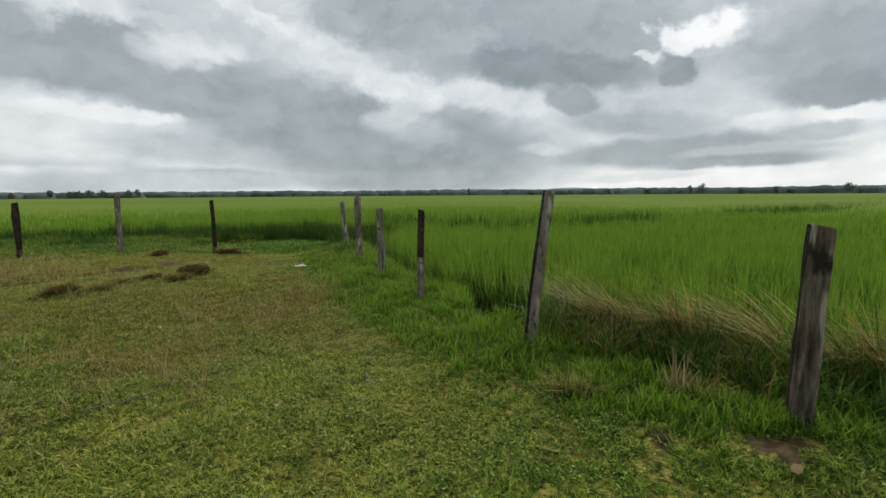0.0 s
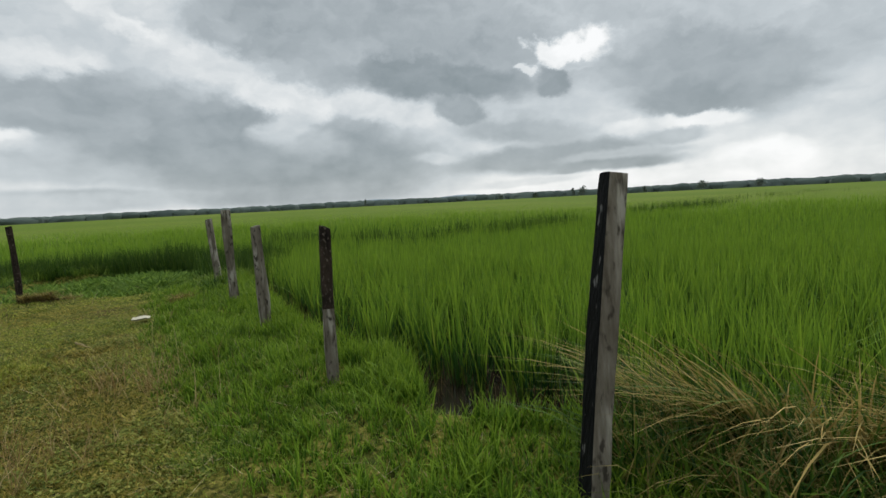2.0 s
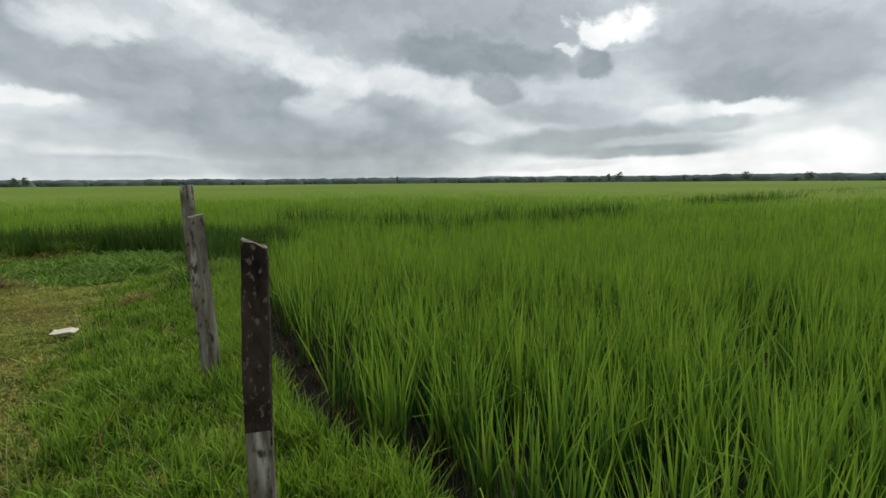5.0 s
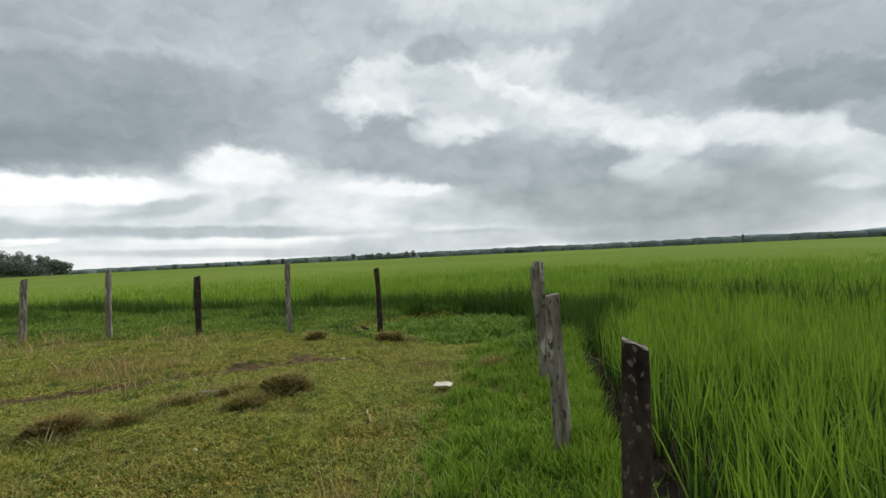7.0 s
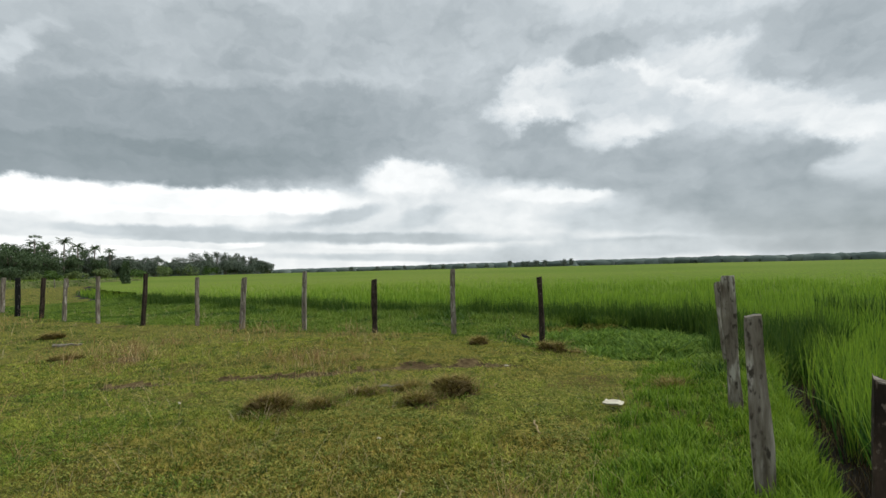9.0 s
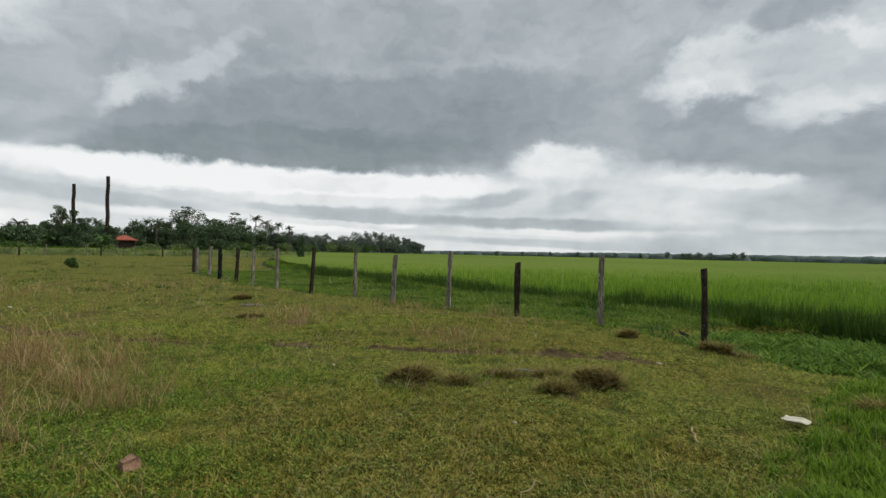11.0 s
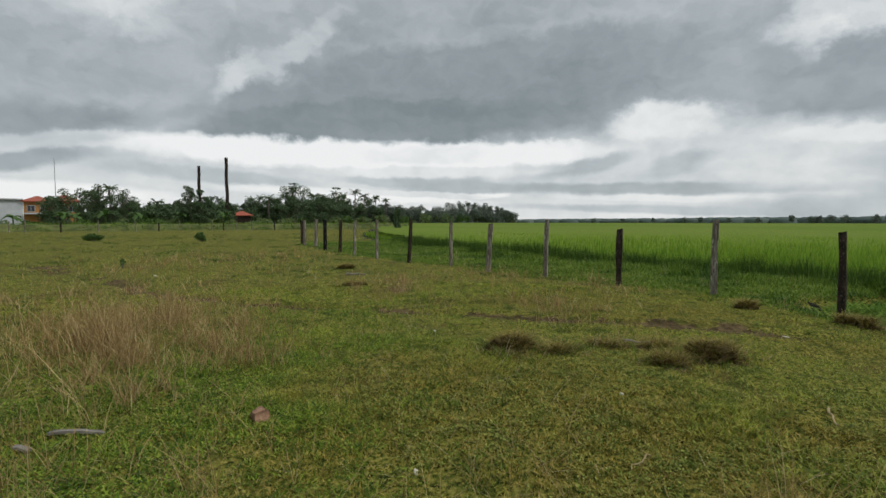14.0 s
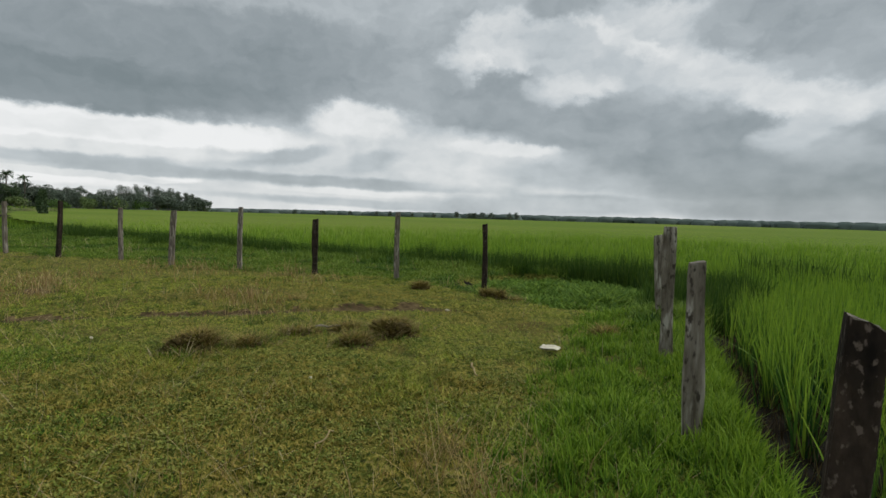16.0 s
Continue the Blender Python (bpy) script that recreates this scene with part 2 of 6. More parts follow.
def material(name, stops, scale=4.0, detail=6.0, rough=0.8, island=0.0, obj_random=0.0, bump=0.0, bump_scale=40.0, translucent=0.0,
             tip=None, tip_at=(0.4, 1.0), patch=None, patch_scale=0.3, patch_range=(0.45, 0.6), spec=0.3, stretch=(1, 1, 1), coords="Object", metal=0.0, flake=None, flake_scale=20.0, flake_range=(0.62, 0.68), flake_stretch=(1, 1, 0.5)):
    """Colour from a noise through stops [(position, rgb)], with a second, larger patch colour, variation per blade or object,
    another colour towards the tips, relief and some light passing through."""
    mat = bpy.data.materials.new(name)
    mat.use_nodes = True
    add, link = nodes_of(mat.node_tree)
    co = add("ShaderNodeTexCoord")
    mp = add("ShaderNodeMapping")
    mp.inputs["Scale"].default_value = stretch
    link(co.outputs[coords], mp.inputs[0])
    n = add("ShaderNodeTexNoise")
    n.inputs["Scale"].default_value, n.inputs["Detail"].default_value, n.inputs["Roughness"].default_value = scale, detail, 0.6
    link(mp.outputs[0], n.inputs["Vector"])
    ramp = add("ShaderNodeValToRGB")
    fac = n.outputs[0]
    if island or obj_random:
        geo = add("ShaderNodeNewGeometry") if island else add("ShaderNodeObjectInfo")
        mixf = add("ShaderNodeMix", dtype="FLOAT")
        mixf.inputs[0].default_value = island or obj_random
        link(fac, mixf.inputs[2])
        link(geo.outputs["Random Per Island" if island else "Random"], mixf.inputs[3])
        fac = mixf.outputs[0]
    link(fac, ramp.inputs[0])
    el = ramp.color_ramp.elements
    el[0].position, el[0].color = stops[0][0], (*stops[0][1], 1)
    el[1].position, el[1].color = stops[-1][0], (*stops[-1][1], 1)
    for pos, col in stops[1:-1]:
        el.new(pos).color = (*col, 1)
    colour = ramp.outputs[0]
    if patch:
        pn = add("ShaderNodeTexNoise")
        pn.inputs["Scale"].default_value, pn.inputs["Detail"].default_value = patch_scale, 5.0
        link(mp.outputs[0], pn.inputs["Vector"])
        pr = add("ShaderNodeMapRange", interp="SMOOTHSTEP")
        link(pn.outputs[0], pr.inputs[0])
        pr.inputs[1].default_value, pr.inputs[2].default_value = patch_range
        mx = add("ShaderNodeMix", dtype="RGBA")
        link(pr.outputs[0], mx.inputs[0]), link(colour, mx.inputs[6])
        mx.inputs[7].default_value = (*patch, 1)
        colour = mx.outputs[2]
    if flake:
        fm = add("ShaderNodeMapping")
        fm.inputs["Scale"].default_value = flake_stretch
        link(co.outputs[coords], fm.inputs[0])
        fn = add("ShaderNodeTexNoise")
        fn.inputs["Scale"].default_value, fn.inputs["Detail"].default_value = flake_scale, 4.0
        link(fm.outputs[0], fn.inputs["Vector"])
        fr = add("ShaderNodeMapRange", interp="SMOOTHSTEP")
        link(fn.outputs[0], fr.inputs[0])
        fr.inputs[1].default_value, fr.inputs[2].default_value = flake_range
        mx = add("ShaderNodeMix", dtype="RGBA")
        link(fr.outputs[0], mx.inputs[0]), link(colour, mx.inputs[6])
        mx.inputs[7].default_value = (*flake, 1)
        colour = mx.outputs[2]
    if tip:
        at = add("ShaderNodeAttribute")
        at.attribute_name = "along"
        tr = add("ShaderNodeMapRange", interp="SMOOTHSTEP")
        link(at.outputs["Fac"], tr.inputs[0])
        tr.inputs[1].default_value, tr.inputs[2].default_value = tip_at
        mx = add("ShaderNodeMix", dtype="RGBA")
        link(tr.outputs[0], mx.inputs[0]), link(colour, mx.inputs[6])
        mx.inputs[7].default_value = (*tip, 1)
        colour = mx.outputs[2]
    bsdf = add("ShaderNodeBsdfPrincipled")
    link(colour, bsdf.inputs["Base Color"])
    bsdf.inputs["Roughness"].default_value, bsdf.inputs["Specular IOR Level"].default_value = rough, spec
    bsdf.inputs["Metallic"].default_value = metal
    if bump:
        bn = add("ShaderNodeTexNoise")
        bn.inputs["Scale"].default_value, bn.inputs["Detail"].default_value = bump_scale, 6.0
        link(mp.outputs[0], bn.inputs["Vector"])
        bp = add("ShaderNodeBump")
        bp.inputs["Strength"].default_value, bp.inputs["Distance"].default_value = bump, 0.02
        link(bn.outputs[0], bp.inputs["Height"])
        link(bp.outputs[0], bsdf.inputs["Normal"])
    surface = bsdf.outputs[0]
    if translucent:
        tl = add("ShaderNodeBsdfTranslucent")
        link(colour, tl.inputs[0])
        ms = add("ShaderNodeMixShader")
        ms.inputs[0].default_value = translucent
        link(surface, ms.inputs[1]), link(tl.outputs[0], ms.inputs[2])
        surface = ms.outputs[0]
    out = add("ShaderNodeOutputMaterial")
    link(surface, out.inputs[0])
    return mat


M_SOIL = material("pasture_sward", spec=0.05, stops=[(0.34, (0.01, 0.014, 0.003)), (0.43, (0.05, 0.06, 0.01)), (0.51, (0.135, 0.135, 0.022)), (0.6, (0.23, 0.2, 0.048)), (0.72, (0.36, 0.29, 0.1))], scale=24, detail=9, bump=1.0, bump_scale=55,
                  patch=(0.09, 0.068, 0.022), patch_scale=0.9, patch_range=(0.48, 0.78), rough=0.9, flake=(0.035, 0.052, 0.009), flake_scale=3.4, flake_range=(0.48, 0.76), flake_stretch=(1, 1, 1))
# mud taken near black: the shade under the rice is in its colour
M_MUD_SHADED = material("shaded_paddy_mud", [(0.3, (0.004, 0.0035, 0.0025)), (0.7, (0.014, 0.011, 0.007))], scale=8, bump=0.5, rough=0.8, spec=0.1)
M_TURF = material("turf", spec=0.12, stops=[(0.28, (0.036, 0.08, 0.009)), (0.44, (0.17, 0.235, 0.025)), (0.58, (0.36, 0.4, 0.055)), (0.74, (0.47, 0.44, 0.1)), (0.92, (0.56, 0.47, 0.19))], scale=7, detail=4, island=0.4, translucent=0.3, rough=0.5,
                  patch=(0.3, 0.26, 0.05), patch_scale=0.5, patch_range=(0.5, 0.8), flake=(0.1, 0.15, 0.016), flake_scale=3.4, flake_range=(0.48, 0.8), flake_stretch=(1, 1, 1))
M_LUSH = material("lush_turf", spec=0.12, stops=[(0.28, (0.022, 0.06, 0.008)), (0.44, (0.09, 0.165, 0.016)), (0.58, (0.2, 0.285, 0.03)), (0.74, (0.32, 0.39, 0.055)), (0.92, (0.48, 0.43, 0.14))], scale=7, detail=4, island=0.42, translucent=0.3, rough=0.5)
M_OLIVE = material("olive_turf", spec=0.1, stops=[(0.28, (0.045, 0.06, 0.01)), (0.45, (0.19, 0.18, 0.028)), (0.6, (0.36, 0.29, 0.056)), (0.8, (0.51, 0.38, 0.13))], scale=9, detail=3, island=0.45, translucent=0.25, rough=0.6, flake=(0.09, 0.11, 0.016), flake_scale=3.4, flake_range=(0.48, 0.8), flake_stretch=(1, 1, 1))
M_CREEP = material("creeping_leaves", spec=0.1, stops=[(0.25, (0.055, 0.085, 0.011)), (0.5, (0.18, 0.215, 0.04)), (0.8, (0.35, 0.335, 0.085))], scale=6, detail=3, island=0.5, translucent=0.25, rough=0.6)
M_DIRT = material("bare_dirt", spec=0.05, stops=[(0.3, (0.025, 0.016, 0.009)), (0.5, (0.085, 0.059, 0.028)), (0.75, (0.2, 0.148, 0.075))], scale=9, bump=1.0, bump_scale=45, rough=0.95)
M_BANK = material("bank_grass", spec=0.15, stops=[(0.2, (0.03, 0.085, 0.008)), (0.5, (0.09, 0.19, 0.014)), (0.85, (0.25, 0.38, 0.036))], scale=1.5, island=0.65, translucent=0.35, rough=0.55, tip=(0.33, 0.45, 0.04), tip_at=(0.35, 1.5))
M_RICE = material("rice_leaf", spec=0.12, stops=[(0.15, (0.012, 0.05, 0.014)), (0.4, (0.046, 0.125, 0.019)), (0.62, (0.145, 0.26, 0.027)), (0.82, (0.31, 0.43, 0.045)), (0.95, (0.44, 0.34, 0.1))], scale=2.6, detail=3, island=0.6, translucent=0.25,
                  rough=0.5, tip=(0.31, 0.47, 0.042), tip_at=(0.3, 1.35), patch=(0.085, 0.18, 0.018), patch_scale=0.3, patch_range=(0.5, 0.8))
# blue-green inner leaves, kept dark for the shade low in the stand
M_SHOOT_SHADE = material("shade_rice_shoot", spec=0.12, stops=[(0.2, (0.015, 0.05, 0.017)), (0.6, (0.04, 0.105, 0.026)), (0.9, (0.085, 0.17, 0.035))], scale=2, island=0.6, translucent=0.15, rough=0.5)
M_RICE_DARK = material("tall_sedge", spec=0.12, stops=[(0.2, (0.025, 0.06, 0.011)), (0.6, (0.06, 0.115, 0.017)), (0.9, (0.125, 0.19, 0.03))], scale=0.8, island=0.6, translucent=0.3, rough=0.55)
M_RANK = material("rank_grass", spec=0.15, stops=[(0.2, (0.02, 0.055, 0.01)), (0.55, (0.065, 0.14, 0.015)), (0.88, (0.18, 0.28, 0.03))], scale=2, island=0.6, translucent=0.3, rough=0.5)
M_MARSH = material("marsh_grass", spec=0.12, stops=[(0.2, (0.06, 0.115, 0.014)), (0.5, (0.13, 0.21, 0.026)), (0.85, (0.26, 0.35, 0.055))], scale=1.2, island=0.6, translucent=0.3, rough=0.55)
M_CANOPY = material("rice_canopy", [(0.3, (0.066, 0.118, 0.013)), (0.5, (0.105, 0.158, 0.02)), (0.7, (0.145, 0.192, 0.03))], scale=2.5, detail=8, rough=0.95, bump=1.0, bump_scale=9, spec=0.05,
                    patch=(0.13, 0.175, 0.028), patch_scale=0.02, patch_range=(0.42, 0.62))
M_DRY = material("dry_grass", spec=0.1, stops=[(0.2, (0.28, 0.20, 0.10)), (0.6, (0.42, 0.33, 0.18)), (0.9, (0.5, 0.43, 0.27))], scale=2, island=0.7, translucent=0.3, rough=0.7)
M_SEED = material("seed_grass", spec=0.05, stops=[(0.2, (0.23, 0.148, 0.062)), (0.6, (0.37, 0.255, 0.115)), (0.9, (0.54, 0.43, 0.22))], scale=2, island=0.8, translucent=0.3, rough=0.8)
M_STRAW = material("straw_sedge", spec=0.1, stops=[(0.15, (0.07, 0.1, 0.018)), (0.45, (0.2, 0.155, 0.045)), (0.9, (0.4, 0.31, 0.12))], scale=2, island=0.75, translucent=0.3, rough=0.6)
# withered brown, taken darker to hold the shade of ditch and gaps
M_WITHER_SHADED = material("shaded_withered_leaf", spec=0.05, stops=[(0.15, (0.022, 0.015, 0.008)), (0.5, (0.055, 0.038, 0.018)), (0.9, (0.2, 0.15, 0.07))], scale=2, island=0.75, translucent=0.2, rough=0.8)
M_SWATHE = material("bent_straw", spec=0.1, stops=[(0.15, (0.1, 0.13, 0.025)), (0.35, (0.28, 0.21, 0.06)), (0.7, (0.47, 0.35, 0.12)), (0.9, (0.6, 0.48, 0.22))], scale=2, island=0.7, translucent=0.3, rough=0.6)
M_WEED = material("marsh_weed", spec=0.1, stops=[(0.2, (0.05, 0.11, 0.016)), (0.6, (0.13, 0.22, 0.03)), (0.9, (0.25, 0.35, 0.055))], scale=2, island=0.65, translucent=0.35, rough=0.7)
M_CLOD = material("rooted_clod", spec=0.05, stops=[(0.25, (0.04, 0.03, 0.014)), (0.6, (0.12, 0.09, 0.036)), (0.9, (0.22, 0.17, 0.075))], scale=14, bump=1.0, rough=0.95)
# tree green lightened a little towards blue for distance haze
M_LEAF = material("tree_leaves", spec=0.15, stops=[(0.2, (0.04, 0.07, 0.034)), (0.6, (0.09, 0.135, 0.062)), (0.9, (0.15, 0.2, 0.1))], scale=0.4, island=0.6, translucent=0.2, rough=0.6)
# rear wood: paler, greyer green with distance haze in the colour
M_LEAF_WOOD_HAZED = material("hazed_wood_leaves", spec=0.1, stops=[(0.2, (0.075, 0.1, 0.078)), (0.6, (0.125, 0.155, 0.115)), (0.9, (0.18, 0.21, 0.155))], scale=0.4, island=0.6, translucent=0.2, rough=0.7)
M_SCRUB = material("scrub_leaves", spec=0.1, stops=[(0.2, (0.09, 0.135, 0.05)), (0.6, (0.16, 0.215, 0.08)), (0.9, (0.23, 0.28, 0.115))], scale=0.4, island=0.6, translucent=0.25, rough=0.7)
M_LEAF_LIGHT = material("light_leaves", spec=0.15, stops=[(0.2, (0.05, 0.1, 0.025)), (0.6, (0.085, 0.15, 0.035)), (0.9, (0.13, 0.2, 0.05))], scale=0.4, island=0.6, translucent=0.25, rough=0.6)
# trees and woods on the plain: haze painted as pale blue-grey green
M_LEAF_FAR_HAZED = material("hazed_far_leaves", [(0.2, (0.1, 0.125, 0.108)), (0.6, (0.14, 0.17, 0.14)), (0.9, (0.185, 0.215, 0.17))], scale=0.4, island=0.6, rough=0.8)
M_FAR_HAZED = material("far_woods", [(0.25, (0.078, 0.1, 0.092)), (0.6, (0.105, 0.132, 0.118)), (0.9, (0.135, 0.162, 0.142))], scale=0.05, island=0.5, rough=1.0, spec=0.0)
M_BARK = material("bark", [(0.3, (0.09, 0.075, 0.06)), (0.7, (0.2, 0.17, 0.14))], scale=6, bump=0.8, rough=0.9, stretch=(1, 1, 0.2))
M_GREY_WOOD = material("weathered_wood", spec=0.1, stops=[(0.3, (0.075, 0.061, 0.046)), (0.45, (0.145, 0.123, 0.096)), (0.56, (0.2, 0.174, 0.142)), (0.7, (0.31, 0.28, 0.235))], scale=20, detail=9, bump=1.0, bump_scale=40,
                       rough=0.92, stretch=(1, 1, 0.16), patch=(0.4, 0.37, 0.32), patch_scale=15, patch_range=(0.54, 0.68), flake=(0.06, 0.05, 0.04), flake_scale=34, flake_range=(0.55, 0.68), flake_stretch=(0.9, 0.9, 0.4))
M_OLD_WOOD = material("cracked_old_wood", spec=0.08, stops=[(0.3, (0.022, 0.016, 0.012)), (0.45, (0.085, 0.066, 0.05)), (0.58, (0.16, 0.13, 0.1)), (0.72, (0.3, 0.26, 0.21))], scale=26, detail=9, bump=1.0, bump_scale=34,
                      rough=0.92, stretch=(1, 1, 0.09), patch=(0.36, 0.32, 0.27), patch_scale=12, patch_range=(0.58, 0.68), flake=(0.03, 0.024, 0.02), flake_scale=9, flake_range=(0.52, 0.66), flake_stretch=(1.4, 1.4, 0.45))
M_CHAR = material("charred_wood", spec=0.12, stops=[(0.3, (0.004, 0.004, 0.005)), (0.62, (0.009, 0.009, 0.009)), (0.8, (0.02, 0.019, 0.018))], scale=8, detail=8, bump=0.9, bump_scale=30, rough=0.75, stretch=(1, 1, 0.35),
                  flake=(0.15, 0.145, 0.14), flake_scale=26, flake_range=(0.63, 0.69), flake_stretch=(1, 1, 0.35))
M_DARK_WOOD = material("dark_wood", spec=0.1, stops=[(0.3, (0.01, 0.008, 0.007)), (0.5, (0.03, 0.022, 0.017)), (0.68, (0.06, 0.042, 0.032)), (0.85, (0.11, 0.085, 0.07))], scale=14, detail=9, bump=1.0, bump_scale=30, rough=0.9, stretch=(1, 1, 0.4),
                       flake=(0.13, 0.1, 0.082), flake_scale=60, flake_range=(0.57, 0.68), flake_stretch=(1, 1, 0.6))


def water_material():
    mat = bpy.data.materials.new("muddy_water")
    mat.use_nodes = True
    add, link = nodes_of(mat.node_tree)
    b = add("ShaderNodeBsdfPrincipled")
    b.inputs["Base Color"].default_value = (0.03, 0.024, 0.017, 1)
    b.inputs["Roughness"].default_value = 0.04
    n = add("ShaderNodeTexNoise")
    n.inputs["Scale"].default_value = 5
    bp = add("ShaderNodeBump")
    bp.inputs["Strength"].default_value, bp.inputs["Distance"].default_value = 0.12, 0.01
    link(n.outputs[0], bp.inputs["Height"]), link(bp.outputs[0], b.inputs["Normal"])
    out = add("ShaderNodeOutputMaterial")
    link(b.outputs[0], out.inputs[0])
    return mat


M_WATER = water_material()

# ---- ground plan ----
EDGE = [(900, -140), (400, -60), (40, -2.0), (8, 2.75), (3.3, 4.3), (2.0, 5.1), (1.27, 5.56), (0.64, 5.96), (0.0, 6.62), (-0.69, 7.4), (-1.30, 8.34), (-2.07, 9.77), (-3.00, 11.43), (-3.73, 13.09), (-4.78, 14.48),
        (-6.81, 15.42), (-9.55, 15.26), (-12.05, 14.15), (-14.07, 12.85), (-16.62, 11.33), (-19.68, 9.64), (-22.88, 8.12), (-31.79, 4.56), (-45, 0.8), (-60, -0.8), (-90, -2), (-400, -2), (-900, 40)]
FENCE = [(9, 0.6), (4.8, 1.9), (2.66, 2.87), (1.03, 4.07), (-0.44, 5.78), (-1.57, 7.38), (-2.65, 9.1), (-3.75, 10.97), (-7.47, 11.06), (-9.86, 10.47), (-11.55, 9.17), (-13.2, 7.9), (-14.9, 6.6), (-16.70, 5.64), (-17.98, 4.24),
         (-19.99, 2.99), (-21.88, 1.90), (-24.18, 0.96), (-26.46, -0.09), (-29.80, -1.18), (-31.21, -2.07), (-33.26, -2.70)]
POOL = (0.48, 5.7)
POLY = np.array(EDGE + [(-900, 3500), (900, 3500)], float)


def lattice(ix, iy, seed):
    h = (ix.astype(np.int64) * 374761393 + iy.astype(np.int64) * 668265263 + seed * 1442695041) & 0xFFFFFFFF
    h = ((h ^ (h >> 13)) * 1274126177) & 0xFFFFFFFF
    return ((h ^ (h >> 16)) & 0xFFFF) / 65535.0


def vnoise(x, y, scale, seed=0, octaves=3):
    """Smooth value noise from 0 to 1 at points x, y, for features about scale metres wide."""
    total, amp, norm = np.zeros_like(x, dtype=float), 1.0, 0.0
    for o in range(octaves):
        u, v = x / scale * 2**o, y / scale * 2**o
        iu, iv = np.floor(u), np.floor(v)
        fu, fv = u - iu, v - iv
        fu, fv = fu * fu * (3 - 2 * fu), fv * fv * (3 - 2 * fv)
        a, b = lattice(iu, iv, seed + o), lattice(iu + 1, iv, seed + o)
        c, d = lattice(iu, iv + 1, seed + o), lattice(iu + 1, iv + 1, seed + o)
        total += amp * ((a * (1 - fu) + b * fu) * (1 - fv) + (c * (1 - fu) + d * fu) * fv)
        norm += amp
        amp *= 0.5
    return total / norm


def line_distance(x, y, pts):
    best = np.full(x.shape, 1e9)
    for (ax, ay), (bx, by) in zip(pts[:-1], pts[1:]):
        dx, dy = bx - ax, by - ay
        t = np.clip(((x - ax) * dx + (y - ay) * dy) / (dx * dx + dy * dy), 0, 1)
        best = np.minimum(best, np.hypot(x - ax - t * dx, y - ay - t * dy))
    return best


def rice_depth(x, y):
    """Metres inside the rice field's edge; negative on the pasture."""
    inside = np.zeros(x.shape, bool)
    for (ax, ay), (bx, by) in zip(POLY, np.roll(POLY, -1, 0)):
        cross = (ay > y) != (by > y)
        inside ^= cross & (x < (bx - ax) * (y - ay) / (by - ay + 1e-12) + ax)
    d = line_distance(x, y, EDGE)
    return np.where(inside, d, -d)


def ditch_depth(x, y, d):
    """Depth past the ditch's lip: the ditch widens to a pool behind the nearest posts."""
    return d - 0.16 * np.exp(-((x + 0.1) / 0.35) ** 2 - ((y - 6.3) / 0.45) ** 2) + 0.7 * np.exp(-((x - 0.55) / 0.36) ** 2 - ((y - 5.5) / 0.55) ** 2)


def smooth(a, b, v):
    t = np.clip((v - a) / (b - a), 0, 1)
    return t * t * (3 - 2 * t)


RUT = [(-18.05, -8.58), (-10.33, -0.37), (-8.95, 3.10), (-8.22, 5.23), (-7.61, 6.91), (-7.27, 8.06), (-6.29, 9.60)]
BARE = [(2.42, 2.5, 0.19), (2.62, 2.6, 0.14), (1.38, 3.33, 0.09), (1.78, 2.57, 0.09), (-2.92, 8.58, 0.22), (-7.27, 8.01, 0.4), (-6.94, 8.78, 0.35), (-7.50, 7.12, 0.22), (-11.21, 3.84, 0.5), (-5.11, 6.93, 0.25), (-5.22, 7.50, 0.3), (-5.76, 5.43, 0.3)]


def wet_corner(x, y):
    wob = 0.25 * (vnoise(x, y, 0.7, 77) - 0.5)
    r = np.hypot((x + 6.75) / 2.9, (y - 13.3) / 2.45) + wob
    return 1 - smooth(0.93, 1.03, r)


def bare(x, y):
    """How bare of grass the pasture is, 0 to 1."""
    wob = vnoise(x, y, 0.3, 71)
    b = 1 - smooth(0.1, 0.42, line_distance(x, y, RUT) + 0.9 * (vnoise(x, y, 0.8, 72) - 0.42))
    for bx_, by_, br in BARE:
        b = np.maximum(b, 1 - smooth(0.55, 1.0, np.hypot(x - bx_, y - by_) / br + 0.8 * (wob - 0.5)))
    return b


def far_fall(r):
    """How far the plain has fallen at the distance r."""
    return -0.0055 * np.clip(r - 250, 0, 1150)


def ground_z(x, y, depth=None):
    d = rice_depth(x, y) if depth is None else depth
    near = 1 - smooth(30, 90, np.hypot(x, y))
    z = (vnoise(x, y, 2.2, 3) - 0.5) * 0.07 * near + (vnoise(x, y, 0.45, 9, 2) - 0.5) * 0.035 * near
    # a low bund carries the fence beside the ditch
    right = smooth(-6.5, -4.0, x)
    z = z + 0.11 * (1 - smooth(0.2, 1.3, line_distance(x, y, FENCE[:8]))) * right
    # wheel ruts across the pasture
    z = z - 0.06 * (1 - smooth(0.08, 0.4, line_distance(x, y, RUT)))
    # the wet corner lies a step lower
    z = z - 0.24 * wet_corner(x, y)
    fall = smooth(-0.4, -0.18, ditch_depth(x, y, d) + 0.16 * (vnoise(x, y, 0.3, 15) - 0.5)) * right + smooth(-0.6, 0.6, d) * (1 - right)
    z = z * (1 - fall) + (-0.25 + 0.07 * vnoise(x, y, 0.16, 5) - 0.14 * np.exp(-(x - POOL[0]) ** 2 / 0.16 - (y - POOL[1]) ** 2 / 0.5)) * fall
    far = smooth(40, 70, d)
    return z * (1 - far) + 0.35 * far + far_fall(np.hypot(x, y))


